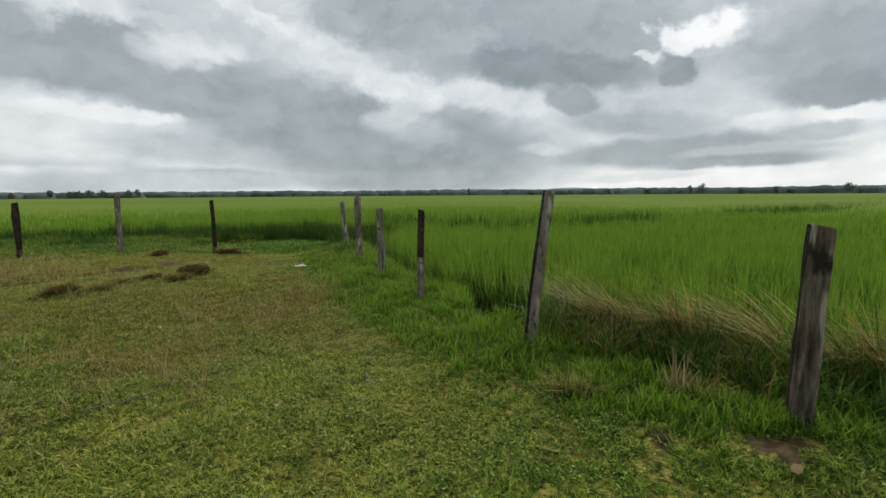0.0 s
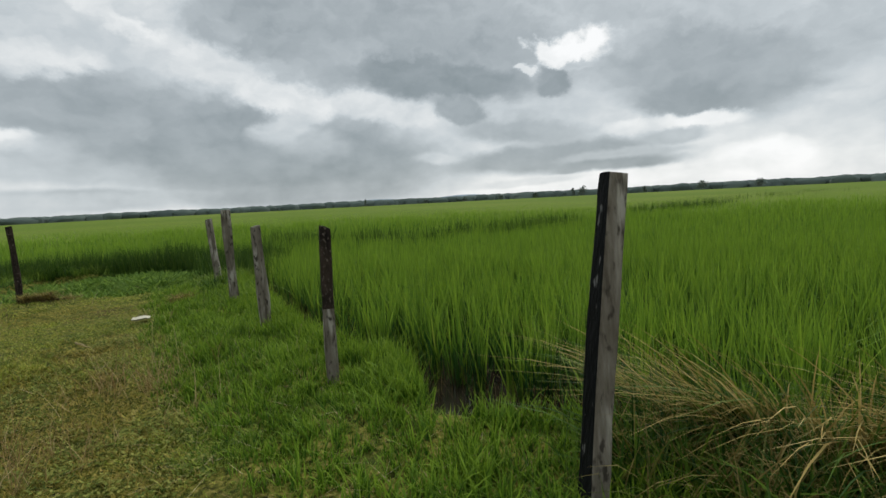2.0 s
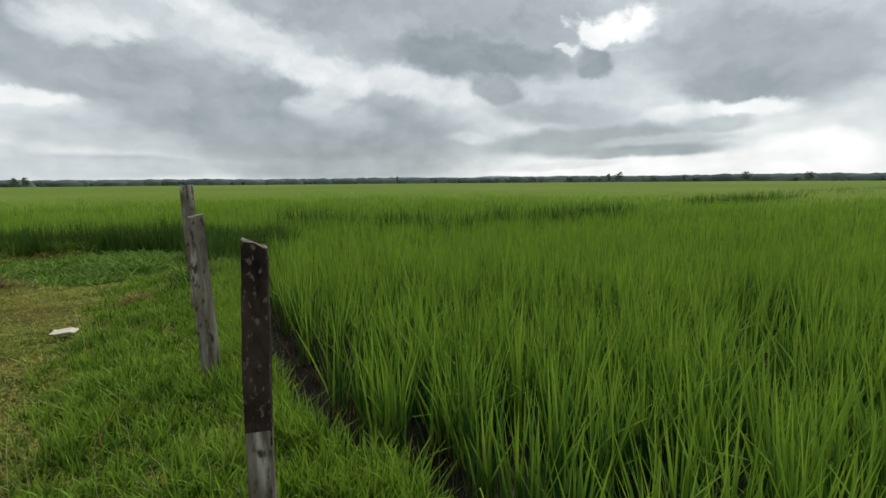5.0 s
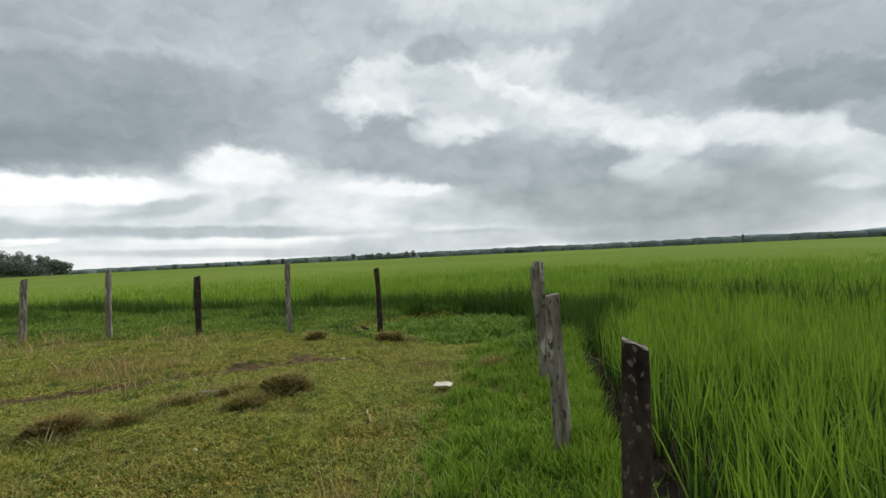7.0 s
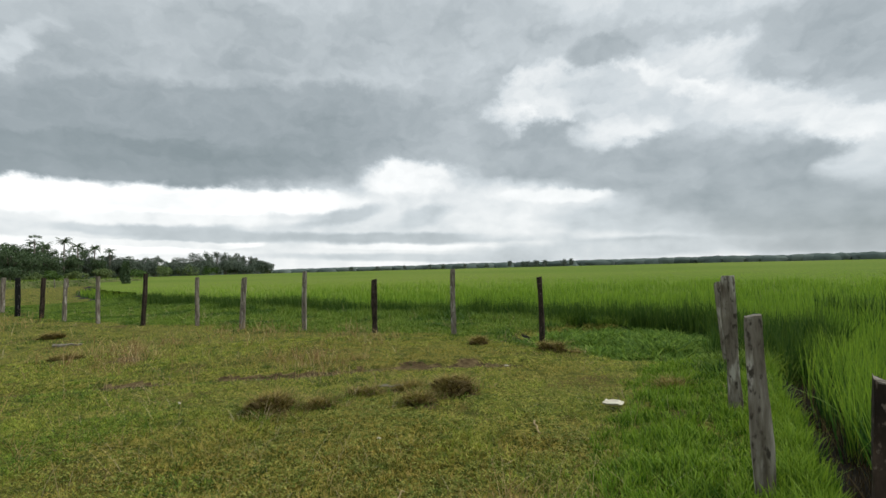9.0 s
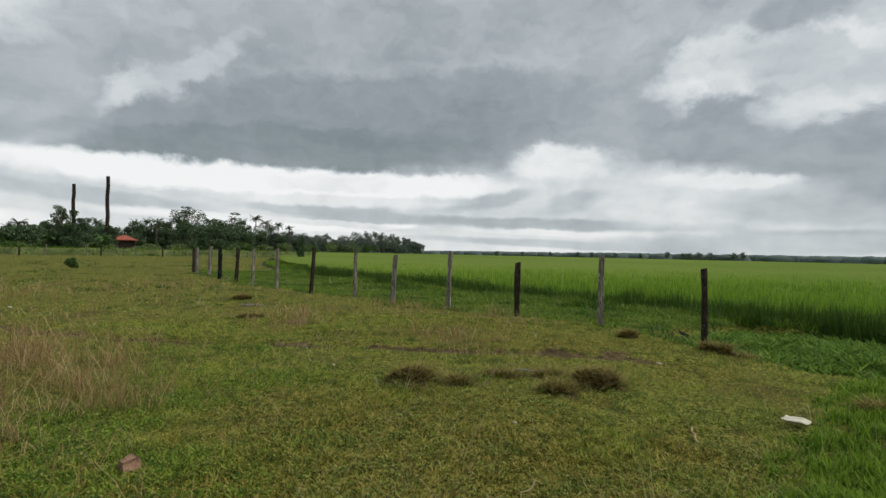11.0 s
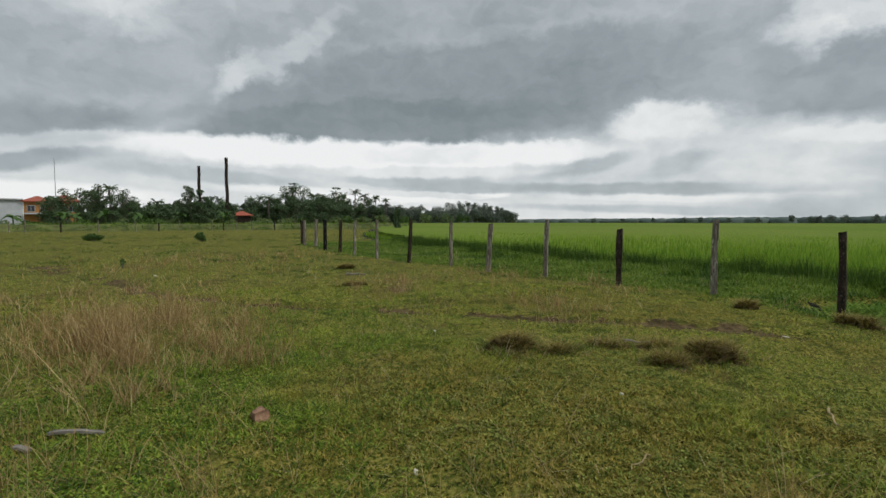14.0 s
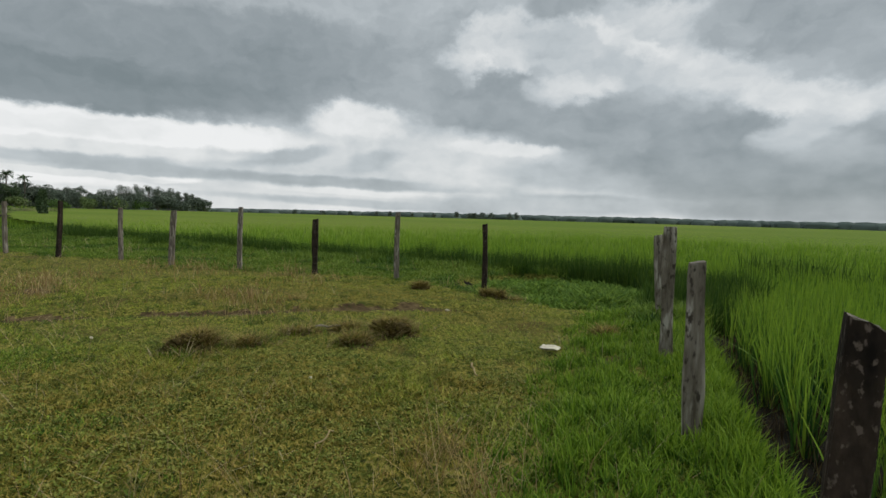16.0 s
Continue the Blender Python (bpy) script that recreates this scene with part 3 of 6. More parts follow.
def mesh_object(name, verts, faces, mat, parent=None, smooth_shade=False):
    me = bpy.data.meshes.new(name)
    me.from_pydata([tuple(v) for v in verts], [], faces)
    if smooth_shade:
        me.polygons.foreach_set("use_smooth", np.ones(len(me.polygons), bool))
    if mat:
        me.materials.append(mat)
    ob = new(name, me)
    ob.parent = parent
    return ob


def fast_mesh(name, verts, loops, starts, mat, along=None, smooth_shade=False):
    """A mesh from flat arrays, for large counts."""
    me = bpy.data.meshes.new(name)
    me.vertices.add(len(verts))
    me.vertices.foreach_set("co", np.ascontiguousarray(verts, np.float32).ravel())
    me.loops.add(len(loops))
    me.loops.foreach_set("vertex_index", np.ascontiguousarray(loops, np.int32))
    me.polygons.add(len(starts))
    me.polygons.foreach_set("loop_start", np.ascontiguousarray(starts, np.int32))
    if smooth_shade:
        me.polygons.foreach_set("use_smooth", np.ones(len(starts), bool))
    if along is not None:
        at = me.attributes.new("along", "FLOAT", "POINT")
        at.data.foreach_set("value", np.ascontiguousarray(along, np.float32))
    me.update(calc_edges=True)
    if mat:
        me.materials.append(mat)
    return me


def grid_mesh(name, xs, ys, z, mat, keep=None):
    nx, ny = len(xs), len(ys)
    gx, gy = np.meshgrid(xs, ys)
    verts = np.stack([gx.ravel(), gy.ravel(), z.ravel()], 1)
    i = (np.arange(ny - 1)[:, None] * nx + np.arange(nx - 1)[None]).ravel()
    if keep is not None:
        i = i[keep[:-1, :-1].ravel() & keep[1:, 1:].ravel() & keep[1:, :-1].ravel() & keep[:-1, 1:].ravel()]
    quads = np.stack([i, i + 1, i + nx + 1, i + nx], 1)
    return fast_mesh(name, verts, quads.ravel(), np.arange(len(quads)) * 4, mat, smooth_shade=True)


def growing(lo, hi, step, low_end, high_end, rate=1.13):
    mid = list(np.arange(lo, hi + 1e-6, step))
    s, v = step, lo
    left = []
    while v > low_end:
        s *= rate
        v -= s
        left.append(v)
    s, v = step, hi
    while v < high_end:
        s *= rate
        v += s
        mid.append(v)
    return np.array(left[::-1] + mid)


XS, YS = growing(-9, 4.5, 0.1, -4500, 4500), growing(-0.5, 14.5, 0.1, -4500, 4500)
GX, GY = np.meshgrid(XS, YS)
DEPTH = rice_depth(GX, GY)
ground = new("ground", grid_mesh("ground", XS, YS, ground_z(GX, GY, DEPTH), M_SOIL))
ground.data.materials.append(M_MUD_SHADED)
# faces of near-black mud, rice and ditch shade included in the colour
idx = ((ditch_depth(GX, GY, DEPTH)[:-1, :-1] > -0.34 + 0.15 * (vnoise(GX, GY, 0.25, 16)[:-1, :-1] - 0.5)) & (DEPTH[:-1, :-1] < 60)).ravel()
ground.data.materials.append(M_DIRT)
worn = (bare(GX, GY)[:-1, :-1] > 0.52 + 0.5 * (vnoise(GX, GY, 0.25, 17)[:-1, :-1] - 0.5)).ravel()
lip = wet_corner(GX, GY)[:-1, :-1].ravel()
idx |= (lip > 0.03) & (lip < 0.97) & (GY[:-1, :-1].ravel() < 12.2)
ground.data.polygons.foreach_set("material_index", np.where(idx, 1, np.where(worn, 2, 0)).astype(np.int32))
tagged(ground, "grazed pasture ground with worn soil and paddy mud", "ground", kind="structure")

# muddy water stands in the ditch and between the rice hills
wx, wy = np.arange(-4, 9, 0.25), np.arange(3, 16, 0.25)
wgx, wgy = np.meshgrid(wx, wy)
water = new("water", grid_mesh("water", wx, wy, np.full(wgx.shape, -0.232), M_WATER, keep=rice_depth(wgx, wgy) > -1.1))
tagged(water, "shallow brown muddy water in the field ditch", "water", kind="structure")

# the closed top of the rice, further off
cx, cy = growing(-30, 30, 0.5, -1500, 1500, 1.1), growing(0, 60, 0.5, -120, 1900, 1.1)
cgx, cgy = np.meshgrid(cx, cy)
cd = rice_depth(cgx, cgy)
cr = np.hypot(cgx, cgy - 5)
cz = -0.12 + 0.6 * smooth(9, 55, cr) + (vnoise(cgx, cgy, 1.6, 21) - 0.5) * 0.12 + (vnoise(cgx, cgy, 9, 22) - 0.5) * 0.12 + far_fall(np.hypot(cgx, cgy))
canopy = new("rice_canopy", grid_mesh("rice_canopy", cx, cy, cz, M_CANOPY, keep=(cd > 0.9) & (cr > 9)))
tagged(canopy, "dense bright green rice crop reaching to the horizon", "rice field", kind="stuff")

# ---- grasses ----
rng = np.random.default_rng(7)


def blades(name, x, y, z, h, w, lean, bend, segs, mat, label, category="grass", az=None):
    """Tapering blades, each rooted at x, y, z, of height h and width w, leaning by lean and curving by bend (parts of h) to a random side."""
    n = len(x)
    az = rng.uniform(0, 2 * np.pi, n) if az is None else az
    dx, dy = np.cos(az), np.sin(az)
    turn = az + rng.uniform(0.6, 2.5, n)
    sx, sy = np.cos(turn), np.sin(turn)
    rows = 2 * segs + 1
    v = np.empty((n, rows, 3), np.float32)
    al = np.empty((n, rows), np.float32)
    for s in range(segs):
        t = s / segs
        reach = (lean * t + bend * t * t) * h
        drop = 1 - 0.45 * np.clip(bend, 0, 1.4) * t
        wide = w * (1 - t * 0.75) * 0.5 * (0.6 + 0.4 * min(1, t * 3))
        cx_, cy_, cz_ = x + dx * reach, y + dy * reach, z + h * t * drop
        v[:, 2 * s] = np.stack([cx_ - sx * wide, cy_ - sy * wide, cz_], 1)
        v[:, 2 * s + 1] = np.stack([cx_ + sx * wide, cy_ + sy * wide, cz_], 1)
        al[:, 2 * s] = al[:, 2 * s + 1] = t
    reach = (lean + bend) * h
    v[:, -1] = np.stack([x + dx * reach, y + dy * reach, z + h * (1 - 0.45 * np.clip(bend, 0, 1.4))], 1)
    al[:, -1] = 1
    pattern = []
    for s in range(segs - 1):
        pattern += [2 * s, 2 * s + 1, 2 * s + 3, 2 * s + 2]
    pattern += [2 * segs - 2, 2 * segs - 1, 2 * segs]
    pattern = np.array(pattern)
    starts = np.r_[np.arange(segs - 1) * 4, (segs - 1) * 4].astype(int)
    base = np.arange(n)
    loops = (base[:, None] * rows + pattern[None]).ravel()
    begin = (base[:, None] * len(pattern) + starts[None]).ravel()
    ob = new(name, fast_mesh(name, v.reshape(-1, 3), loops, begin, mat, al.ravel()))
    return tagged(ob, label, category, kind="stuff")


def around(n, cx_, cy_, r0, r1, a0=0.0, a1=360.0, power=1.0):
    """n points round a centre, at distances spread evenly (power 1) or denser near (above 1); azimuths to the left of +y."""
    r = r0 + (r1 - r0) * rng.uniform(0, 1, n) ** power
    a = np.radians(rng.uniform(a0, a1, n))
    return cx_ - np.sin(a) * r, cy_ + np.cos(a) * r, r


def box(n, x0, x1, y0, y1):
    return rng.uniform(x0, x1, n), rng.uniform(y0, y1, n)


def brown_zone(x, y):
    """Where the turf is grazed down to olive and brown."""
    v = vnoise(x, y, 2.6, 81, 4)
    for bx_, by_, br in ((-4.58, 5.94, 2.1), (-3.32, 7.26, 1.5), (-2.28, 5.62, 1.3), (-5.75, 9.37, 1.6), (-2.70, 3.99, 1.0), (-9.61, 6.09, 2)):
        v = np.maximum(v, 0.86 - 0.5 * np.hypot(x - bx_, y - by_) / br + 0.25 * (vnoise(x, y, 0.6, 83) - 0.5))
    return v


def tuft_blades(name, x, y, per, reach, h, w, mat, label, lean=(0.1, 0.9), bend=(0.1, 0.8), segs=2, category="grass"):
    """Clumps of per blades that spread from each root; reach, h and w are for each clump."""
    n = len(x)
    d = rice_depth(x, y)
    z = ground_z(x, y, d)
    X = np.repeat(x, per) + rng.normal(0, 1, n * per) * np.repeat(reach, per)
    Y = np.repeat(y, per) + rng.normal(0, 1, n * per) * np.repeat(reach, per)
    H = np.repeat(h, per) * rng.uniform(0.45, 1.25, n * per)
    W = np.repeat(w, per) * rng.uniform(0.7, 1.35, n * per)
    return blades(name, X, Y, np.repeat(z, per) - 0.008, H, W, rng.uniform(*lean, n * per), rng.uniform(*bend, n * per), segs, mat, label, category)


def beyond_fence(x, y):
    """The fresh green strip between the western fence and the rice."""
    line = np.array(sorted(FENCE[7:]))
    return (x < -4.6) & (x > -60) & (y > np.interp(x, line[:, 0], line[:, 1]) - 0.9 + 1.8 * vnoise(x, y, 1.1, 49) + 0.6 * smooth(-8.5, -5.0, x))


# short turf, in tufts: fine and full near the path, broader further off
def turf_spots(n, cx_, cy_, r0, r1, a0, a1, pw):
    x, y, _ = around(n, cx_, cy_, r0, r1, a0, a1, pw)
    ok = (ditch_depth(x, y, rice_depth(x, y)) < -0.45) & (bare(x, y) < rng.uniform(0.2, 0.75, n)) & (wet_corner(x, y) < 0.04) & (vnoise(x, y, 0.2, 35, 3) > rng.uniform(0.12, 0.56, n))
    ok &= np.hypot((x + 3.72) / 0.2, (y - 8.64) / 0.14) > 1
    return x[ok], y[ok]


for label_, per, segs_, spots, reach in (("near", 7, 2, ((22500, 1.2, -0.3, 1.2, 4.6, -50, 75, 0.75), (18500, -0.1, 4.2, 0.9, 4.6, 0, 140, 0.75)), 0.016),
                                         ("middle", 8, 1, ((26000, 1.2, -0.3, 4.2, 9, -35, 75, 0.9), (38000, -0.1, 4.2, 4.2, 12, 5, 140, 0.9)), 0.022),
                                         ("far", 7, 1, ((34000, -0.1, 4.2, 10, 70, 30, 140, 1.3),), 0.03)):
    tx, ty = (np.concatenate(c) for c in zip(*[turf_spots(*q) for q in spots]))
    near_cam = np.minimum(np.hypot(tx - 1.2, ty + 0.3), np.hypot(tx + 0.1, ty - 4.2))
    size = np.clip(near_cam / 2.8, 0.75, 8) ** 0.8
    lush = vnoise(tx, ty, 0.5, 31, 3)
    fine = 1.0 - 0.42 * smooth(2.5, 7.0, near_cam)
    th = (0.02 + 0.06 * lush) * np.clip(size, 0.9, 1.5) * fine
    tw = 0.0112 * size * fine
    olive = brown_zone(tx, ty) > 0.625 + rng.normal(0, 0.07, len(tx)) + 0.1 * smooth(8, 14, near_cam)
    rich = (tx > 0.75 + 1.2 * (vnoise(tx, ty, 0.7, 84) - 0.5) + rng.normal(0, 0.25, len(tx))) & (near_cam < 7)
    olive &= ~rich
    leafy = (tx < -2.2 + rng.normal(0, 0.35, len(tx))) & (near_cam < 9.5) & (ty < 4.2 + rng.normal(0, 0.4, len(tx)) + 1.2 * (vnoise(tx, ty, 1.0, 88) - 0.5)) & (vnoise(tx, ty, 0.8, 87, 3) + 0.3 * smooth(3.2, 1.2, ty) + 0.12 * smooth(6.5, 2.0, near_cam) > 0.5 + rng.normal(0, 0.09, len(tx)))
    rich |= leafy
    olive &= ~(leafy & (near_cam < 5) & (rng.uniform(0, 1, len(tx)) < 0.5))
    rich &= ~olive
    fresh = beyond_fence(tx, ty) | ((line_distance(tx, ty, FENCE[2:8]) < 0.95 + 1.1 * (vnoise(tx, ty, 0.7, 39) - 0.5) + rng.normal(0, 0.12, len(tx))) & (tx > -4.2))
    olive, rich = olive & ~fresh, rich | fresh
    for nm, mat_, sel, lab in (("turf_grass", M_TURF, ~olive & ~rich, "short grazed green pasture turf in tufts"), ("turf_grass", M_LUSH, rich, "lush leafy green turf"), ("olive_turf", M_OLIVE, olive, "closely grazed olive and brown pasture turf")):
        tuft_blades(nm, tx[sel], ty[sel], per, reach * size[sel], th[sel] * (1 if nm == "turf_grass" else 0.8), tw[sel], mat_, lab, lean=(0.1, 1.1), bend=(0.1, 0.9), segs=segs_)

# small broad leaves creeping among the near turf


def leaflets(name, x, y, per, reach, size, lift, mat, label):
    """Small diamond leaves held nearly level over each spot."""
    n = len(x) * per
    X = np.repeat(x, per) + rng.normal(0, 1, n) * reach
    Y = np.repeat(y, per) + rng.normal(0, 1, n) * reach
    Z = np.repeat(ground_z(x, y), per) + lift * rng.uniform(0.3, 1.3, n)
    a, s_ = rng.uniform(0, 2 * np.pi, n), size * rng.uniform(0.6, 1.4, n)
    tip_, side_ = rng.normal(0.15, 0.35, n), rng.normal(0, 0.3, n)
    u = np.stack([np.cos(a), np.sin(a), tip_], 1) * s_[:, None]
    w = np.stack([-np.sin(a), np.cos(a), side_], 1) * s_[:, None] * 0.5
    c = np.stack([X, Y, Z], 1)
    quad = np.stack([c - u, c - w, c + u, c + w], 1).reshape(-1, 3)
    ob = new(name, fast_mesh(name, quad, np.arange(n * 4), np.arange(n) * 4, mat))
    return tagged(ob, label, "weeds", kind="stuff")


for nm_, spots in (("creeping_weeds", ((15000, 1.2, -0.3, 1.2, 5.0, -50, 75, 0.8), (26000, -0.1, 4.2, 0.9, 6.5, 0, 140, 0.8))),):
    wx1, wy1 = (np.concatenate(c) for c in zip(*[turf_spots(*q) for q in spots]))
    patchy = (vnoise(wx1, wy1, 0.5, 36) > rng.uniform(0.3, 0.7, len(wx1))) & (line_distance(wx1, wy1, FENCE[3:8]) > 1.0)
    moist = (wx1 > 0.6 + rng.normal(0, 0.3, len(wx1))) | ((wx1 < -2.2 + rng.normal(0, 0.35, len(wx1))) & (wy1 < 4.2 + rng.normal(0, 0.4, len(wx1))) & (vnoise(wx1, wy1, 0.8, 87, 3) > 0.5 + rng.normal(0, 0.08, len(wx1))))
    for mat_, sel in ((M_LUSH, patchy & moist), (M_CREEP, patchy & ~moist)):
        leaflets(nm_, wx1[sel], wy1[sel], 7, 0.03, 0.011, 0.035, mat_, "low creeping broad-leaved weeds among the turf")

# darker taller tussocks dotted over the pasture
ux, uy, ur = around(5200, -0.1, 4.2, 2.5, 60, 10, 140, 1.1)
keep = (rice_depth(ux, uy) < -1) & (vnoise(ux, uy, 1.6, 91) > 0.53)
ux, uy, ur = ux[keep], uy[keep], ur[keep]
ux, uy, ur = np.append(ux, rng.normal(-4.18, 0.14, 26)), np.append(uy, rng.normal(4.25, 0.2, 26)), np.append(ur, np.full(26, 4.5))
us = np.clip(ur / 6, 0.8, 5)
tuft_blades("tussock_grass", ux, uy, 18, 0.055 * us ** 0.7, 0.065 * us ** 0.45, 0.007 * us ** 0.8, M_RICE_DARK, "dark green tussocks on the pasture", lean=(0.1, 0.9), segs=2)

# lusher grass on the bund beside the fence
bx, by = box(32000, -5.2, 4.2, 2.6, 12.5)
bd = ditch_depth(bx, by, rice_depth(bx, by))
fd = line_distance(bx, by, FENCE[:8])
wide = 0.72 + 0.5 * smooth(1.0, -1.0, bx) + 0.9 * (vnoise(bx, by, 1.0, 41) - 0.5)
keep = (bd < -0.37) & (ground_z(bx, by) > -0.1) & (fd < wide) & (rng.uniform(0, 1, len(bx)) < 0.2 + 1.0 * vnoise(bx, by, 0.4, 43)) & (bare(bx, by) < 0.4) & (np.hypot((bx + 3.72) / 0.3, (by - 8.64) / 0.25) > 1)
keep &= (rng.uniform(0, 1, len(bx)) < np.clip((wide - fd) * 2.2, 0, 1))
keep &= ~((bx > 0.3) & (bx < 1.5) & (by > 4.95) & (rng.uniform(0, 1, len(bx)) < 0.5))
bx, by = bx[keep], by[keep]
bh = 0.045 + 0.2 * vnoise(bx, by, 0.3, 44) ** 1.3 * smooth(1.5, 0.7, fd[keep]) + 0.12 * smooth(-0.75, -0.3, ditch_depth(bx, by, rice_depth(bx, by)))
tuft_blades("bank_grass", bx, by, 11, np.full(len(bx), 0.026), bh, np.full(len(bx), 0.0115), M_BANK, "bright green lush grass along the field bank", lean=(0.0, 0.5), bend=(0.0, 0.6), segs=3)

# longer fresh blades along the ditch's lip
vx_, vy_ = box(9000, -2.4, 1.35, 4.4, 9.5)
vd_ = ditch_depth(vx_, vy_, rice_depth(vx_, vy_))
keep = ~((vx_ > 0.3) & (vy_ > 4.95) & (vy_ < 6)) & (vd_ < -0.3) & (vd_ > -0.72) & (ground_z(vx_, vy_) > -0.1) & (rng.uniform(0, 1, len(vx_)) < 1.25 * vnoise(vx_, vy_, 0.35, 45)) & (line_distance(vx_, vy_, FENCE[2:8]) > 0.1)
vx_, vy_ = vx_[keep], vy_[keep]
tuft_blades("lip_grass", vx_, vy_, 9, np.full(len(vx_), 0.03), 0.09 + 0.2 * vnoise(vx_, vy_, 0.3, 46), np.full(len(vx_), 0.012), M_BANK, "fresh bright green grass along the lip of the ditch", lean=(0.0, 0.4), bend=(0.0, 0.5), segs=3)

# ---- rice ----


def rice(per, hx, hy, top, spread, width, name, mat, label, lean=0.18, segs=4, root=-0.26, even=0.55):
    n = len(hx) * per
    x = np.repeat(hx, per) + rng.normal(0, 1, n) * np.repeat(spread, per)
    y = np.repeat(hy, per) + rng.normal(0, 1, n) * np.repeat(spread, per)
    h = (np.repeat(top, per) - root) * rng.uniform(even, 1.1, n)
    stray = rng.uniform(0, 1, n) < 0.06
    bend = np.abs(rng.normal(0, 0.1, n)) + np.where(stray, rng.uniform(0.2, 0.7, n), 0)
    return blades(name, x, y, np.full(n, root), h, np.repeat(width, per) * rng.uniform(0.55, 1.45, n), np.abs(rng.normal(0, lean, n)), bend, segs, mat, label, "rice")


hx, hy = np.meshgrid(np.arange(-14, 12, 0.25), np.arange(3.2, 20, 0.25))
hx, hy = hx.ravel() + rng.normal(0, 0.06, hx.size), hy.ravel() + rng.normal(0, 0.06, hx.size)
hd = rice_depth(hx, hy)
hr = np.hypot(hx - 0.3, hy - 4.3)
keep = (hd > rng.uniform(0.0, 0.24, len(hd)) - 0.2 * smooth(1.2, 1.9, hx) + 0.1 * np.exp(-((hx - 0.55) / 0.6) ** 2 - ((hy - 6.1) / 0.6) ** 2)) & (np.hypot((hx - POOL[0] + 0.06) / 0.26, (hy - POOL[1] - 0.2) / 0.55) > 1) & (hr < rng.uniform(6.5, 10.5, len(hx))) & (vnoise(hx, hy, 0.6, 50) > rng.uniform(0.08, 0.56, len(hx)) + 0.12 * (1 - smooth(0.2, 0.9, hd)))
hx, hy, hd = hx[keep], hy[keep], hd[keep]
rice(30, hx, hy, 0.55 + 0.34 * (vnoise(hx, hy, 0.55, 51) - 0.5), np.full(len(hx), 0.04), np.full(len(hx), 0.0205), "rice_plants", M_RICE, "tall young bright green rice plants in shallow water", lean=0.17, segs=3, even=0.72)
fx, fy, fr = around(47000, 0.3, 4.3, 6.0, 62, -60, 116, 1.6)
fd_ = rice_depth(fx, fy)
keep = (fd_ > 0.05 + 1.0 * smooth(-3.4, -5.5, fx) * (vnoise(fx, fy, 1.3, 47) - 0.5)) & (fr > rng.uniform(6.0, 10.5, len(fr)))
fx, fy, fr, fd_ = fx[keep], fy[keep], fr[keep], fd_[keep]
rice(5, fx, fy, (0.53 + 0.2 * (vnoise(fx, fy, 2.5, 52) - 0.5)) * (1 - 0.3 * smooth(-3.4, -5.5, fx) * (1 - smooth(0.2, 1.6, fd_))), 0.06 * (fr / 7) ** 0.8, 0.016 * (fr / 7) ** 0.7, "rice_crop", M_RICE, "bright green rice crop in the middle distance", lean=0.12, segs=2, even=0.78)
# short dark leaves added to block light between the rice hills
near = hd < 3.5
rice(16, hx[near], hy[near], np.full(near.sum(), 0.3), np.full(near.sum(), 0.055), np.full(near.sum(), 0.017), "rice_shoots", M_SHOOT_SHADE, "short blue-green inner leaves, added dark to deepen shade low in the rice", lean=0.16, segs=3, even=0.5)
# dead brown leaves low between the hills, darkened for the shade there
dx_, dy_ = hx[hd < 2.5], hy[hd < 2.5]
rice(5, dx_, dy_, np.full(len(dx_), 0.2), np.full(len(dx_), 0.08), np.full(len(dx_), 0.008), "dead_rice_leaves", M_WITHER_SHADED, "withered brown lower rice leaves", lean=0.6, segs=3)

# withered stems along the ditch, its shade in their dark brown
kx, ky = box(16000, -4.6, 3.5, 4.3, 14)
kd = ditch_depth(kx, ky, rice_depth(kx, ky))
keep = (kd > -0.1) & (kd < 0.4) & (rng.uniform(0, 1, len(kx)) < 0.15 + 0.9 * vnoise(kx, ky, 0.5, 53)) & (np.hypot((kx - POOL[0]) / 0.2, (ky - POOL[1]) / 0.5) > 1)
kx, ky = kx[keep], ky[keep]
rice(3, kx, ky, 0.0 + 0.16 * vnoise(kx, ky, 0.4, 54), np.full(len(kx), 0.05), np.full(len(kx), 0.007), "ditch_stems", M_WITHER_SHADED, "withered brown stems and roots along the ditch", lean=0.45, segs=3)

# dark sedge at the field's western edge, and clumps out in the rice
ex, ey = box(60000, -34, -3.4, 3, 17)
ed = rice_depth(ex, ey)
keep = (ed > -0.3 - 0.9 * smooth(0.55, 0.7, vnoise(ex, ey, 1.1, 68))) & (ed < 0.75) & (ex < -3.4)
ex, ey = ex[keep][:6500], ey[keep][:6500]
rice(5, ex, ey, 0.16 + 0.72 * vnoise(ex, ey, 0.7, 55), np.full(len(ex), 0.07), np.full(len(ex), 0.02), "edge_sedge", M_RICE_DARK, "dark green tall sedge along the field edge", lean=0.2, segs=3, root=-0.2)
sx_, sy_ = [], []
for ax, ay, bx2, by2, wd, cnt in ((-5.62, 19.77, -4.2, 19.0, 0.5, 60), (-2.68, 19.09, -1.6, 18.7, 0.35, 30), (0.28, 19.05, 5.8, 22.7, 0.28, 130), (10.18, 29.60, 20, 37, 0.6, 170), (23.60, 42.31, 40, 55, 1.5, 160), (-1.04, 17.09, 0.5, 17.5, 0.3, 24)):
    q = rng.uniform(0, 1, cnt)
    sx_.append(ax + (bx2 - ax) * q + rng.normal(0, wd, cnt)), sy_.append(ay + (by2 - ay) * q + rng.normal(0, wd, cnt))
sx_, sy_ = np.concatenate(sx_), np.concatenate(sy_)
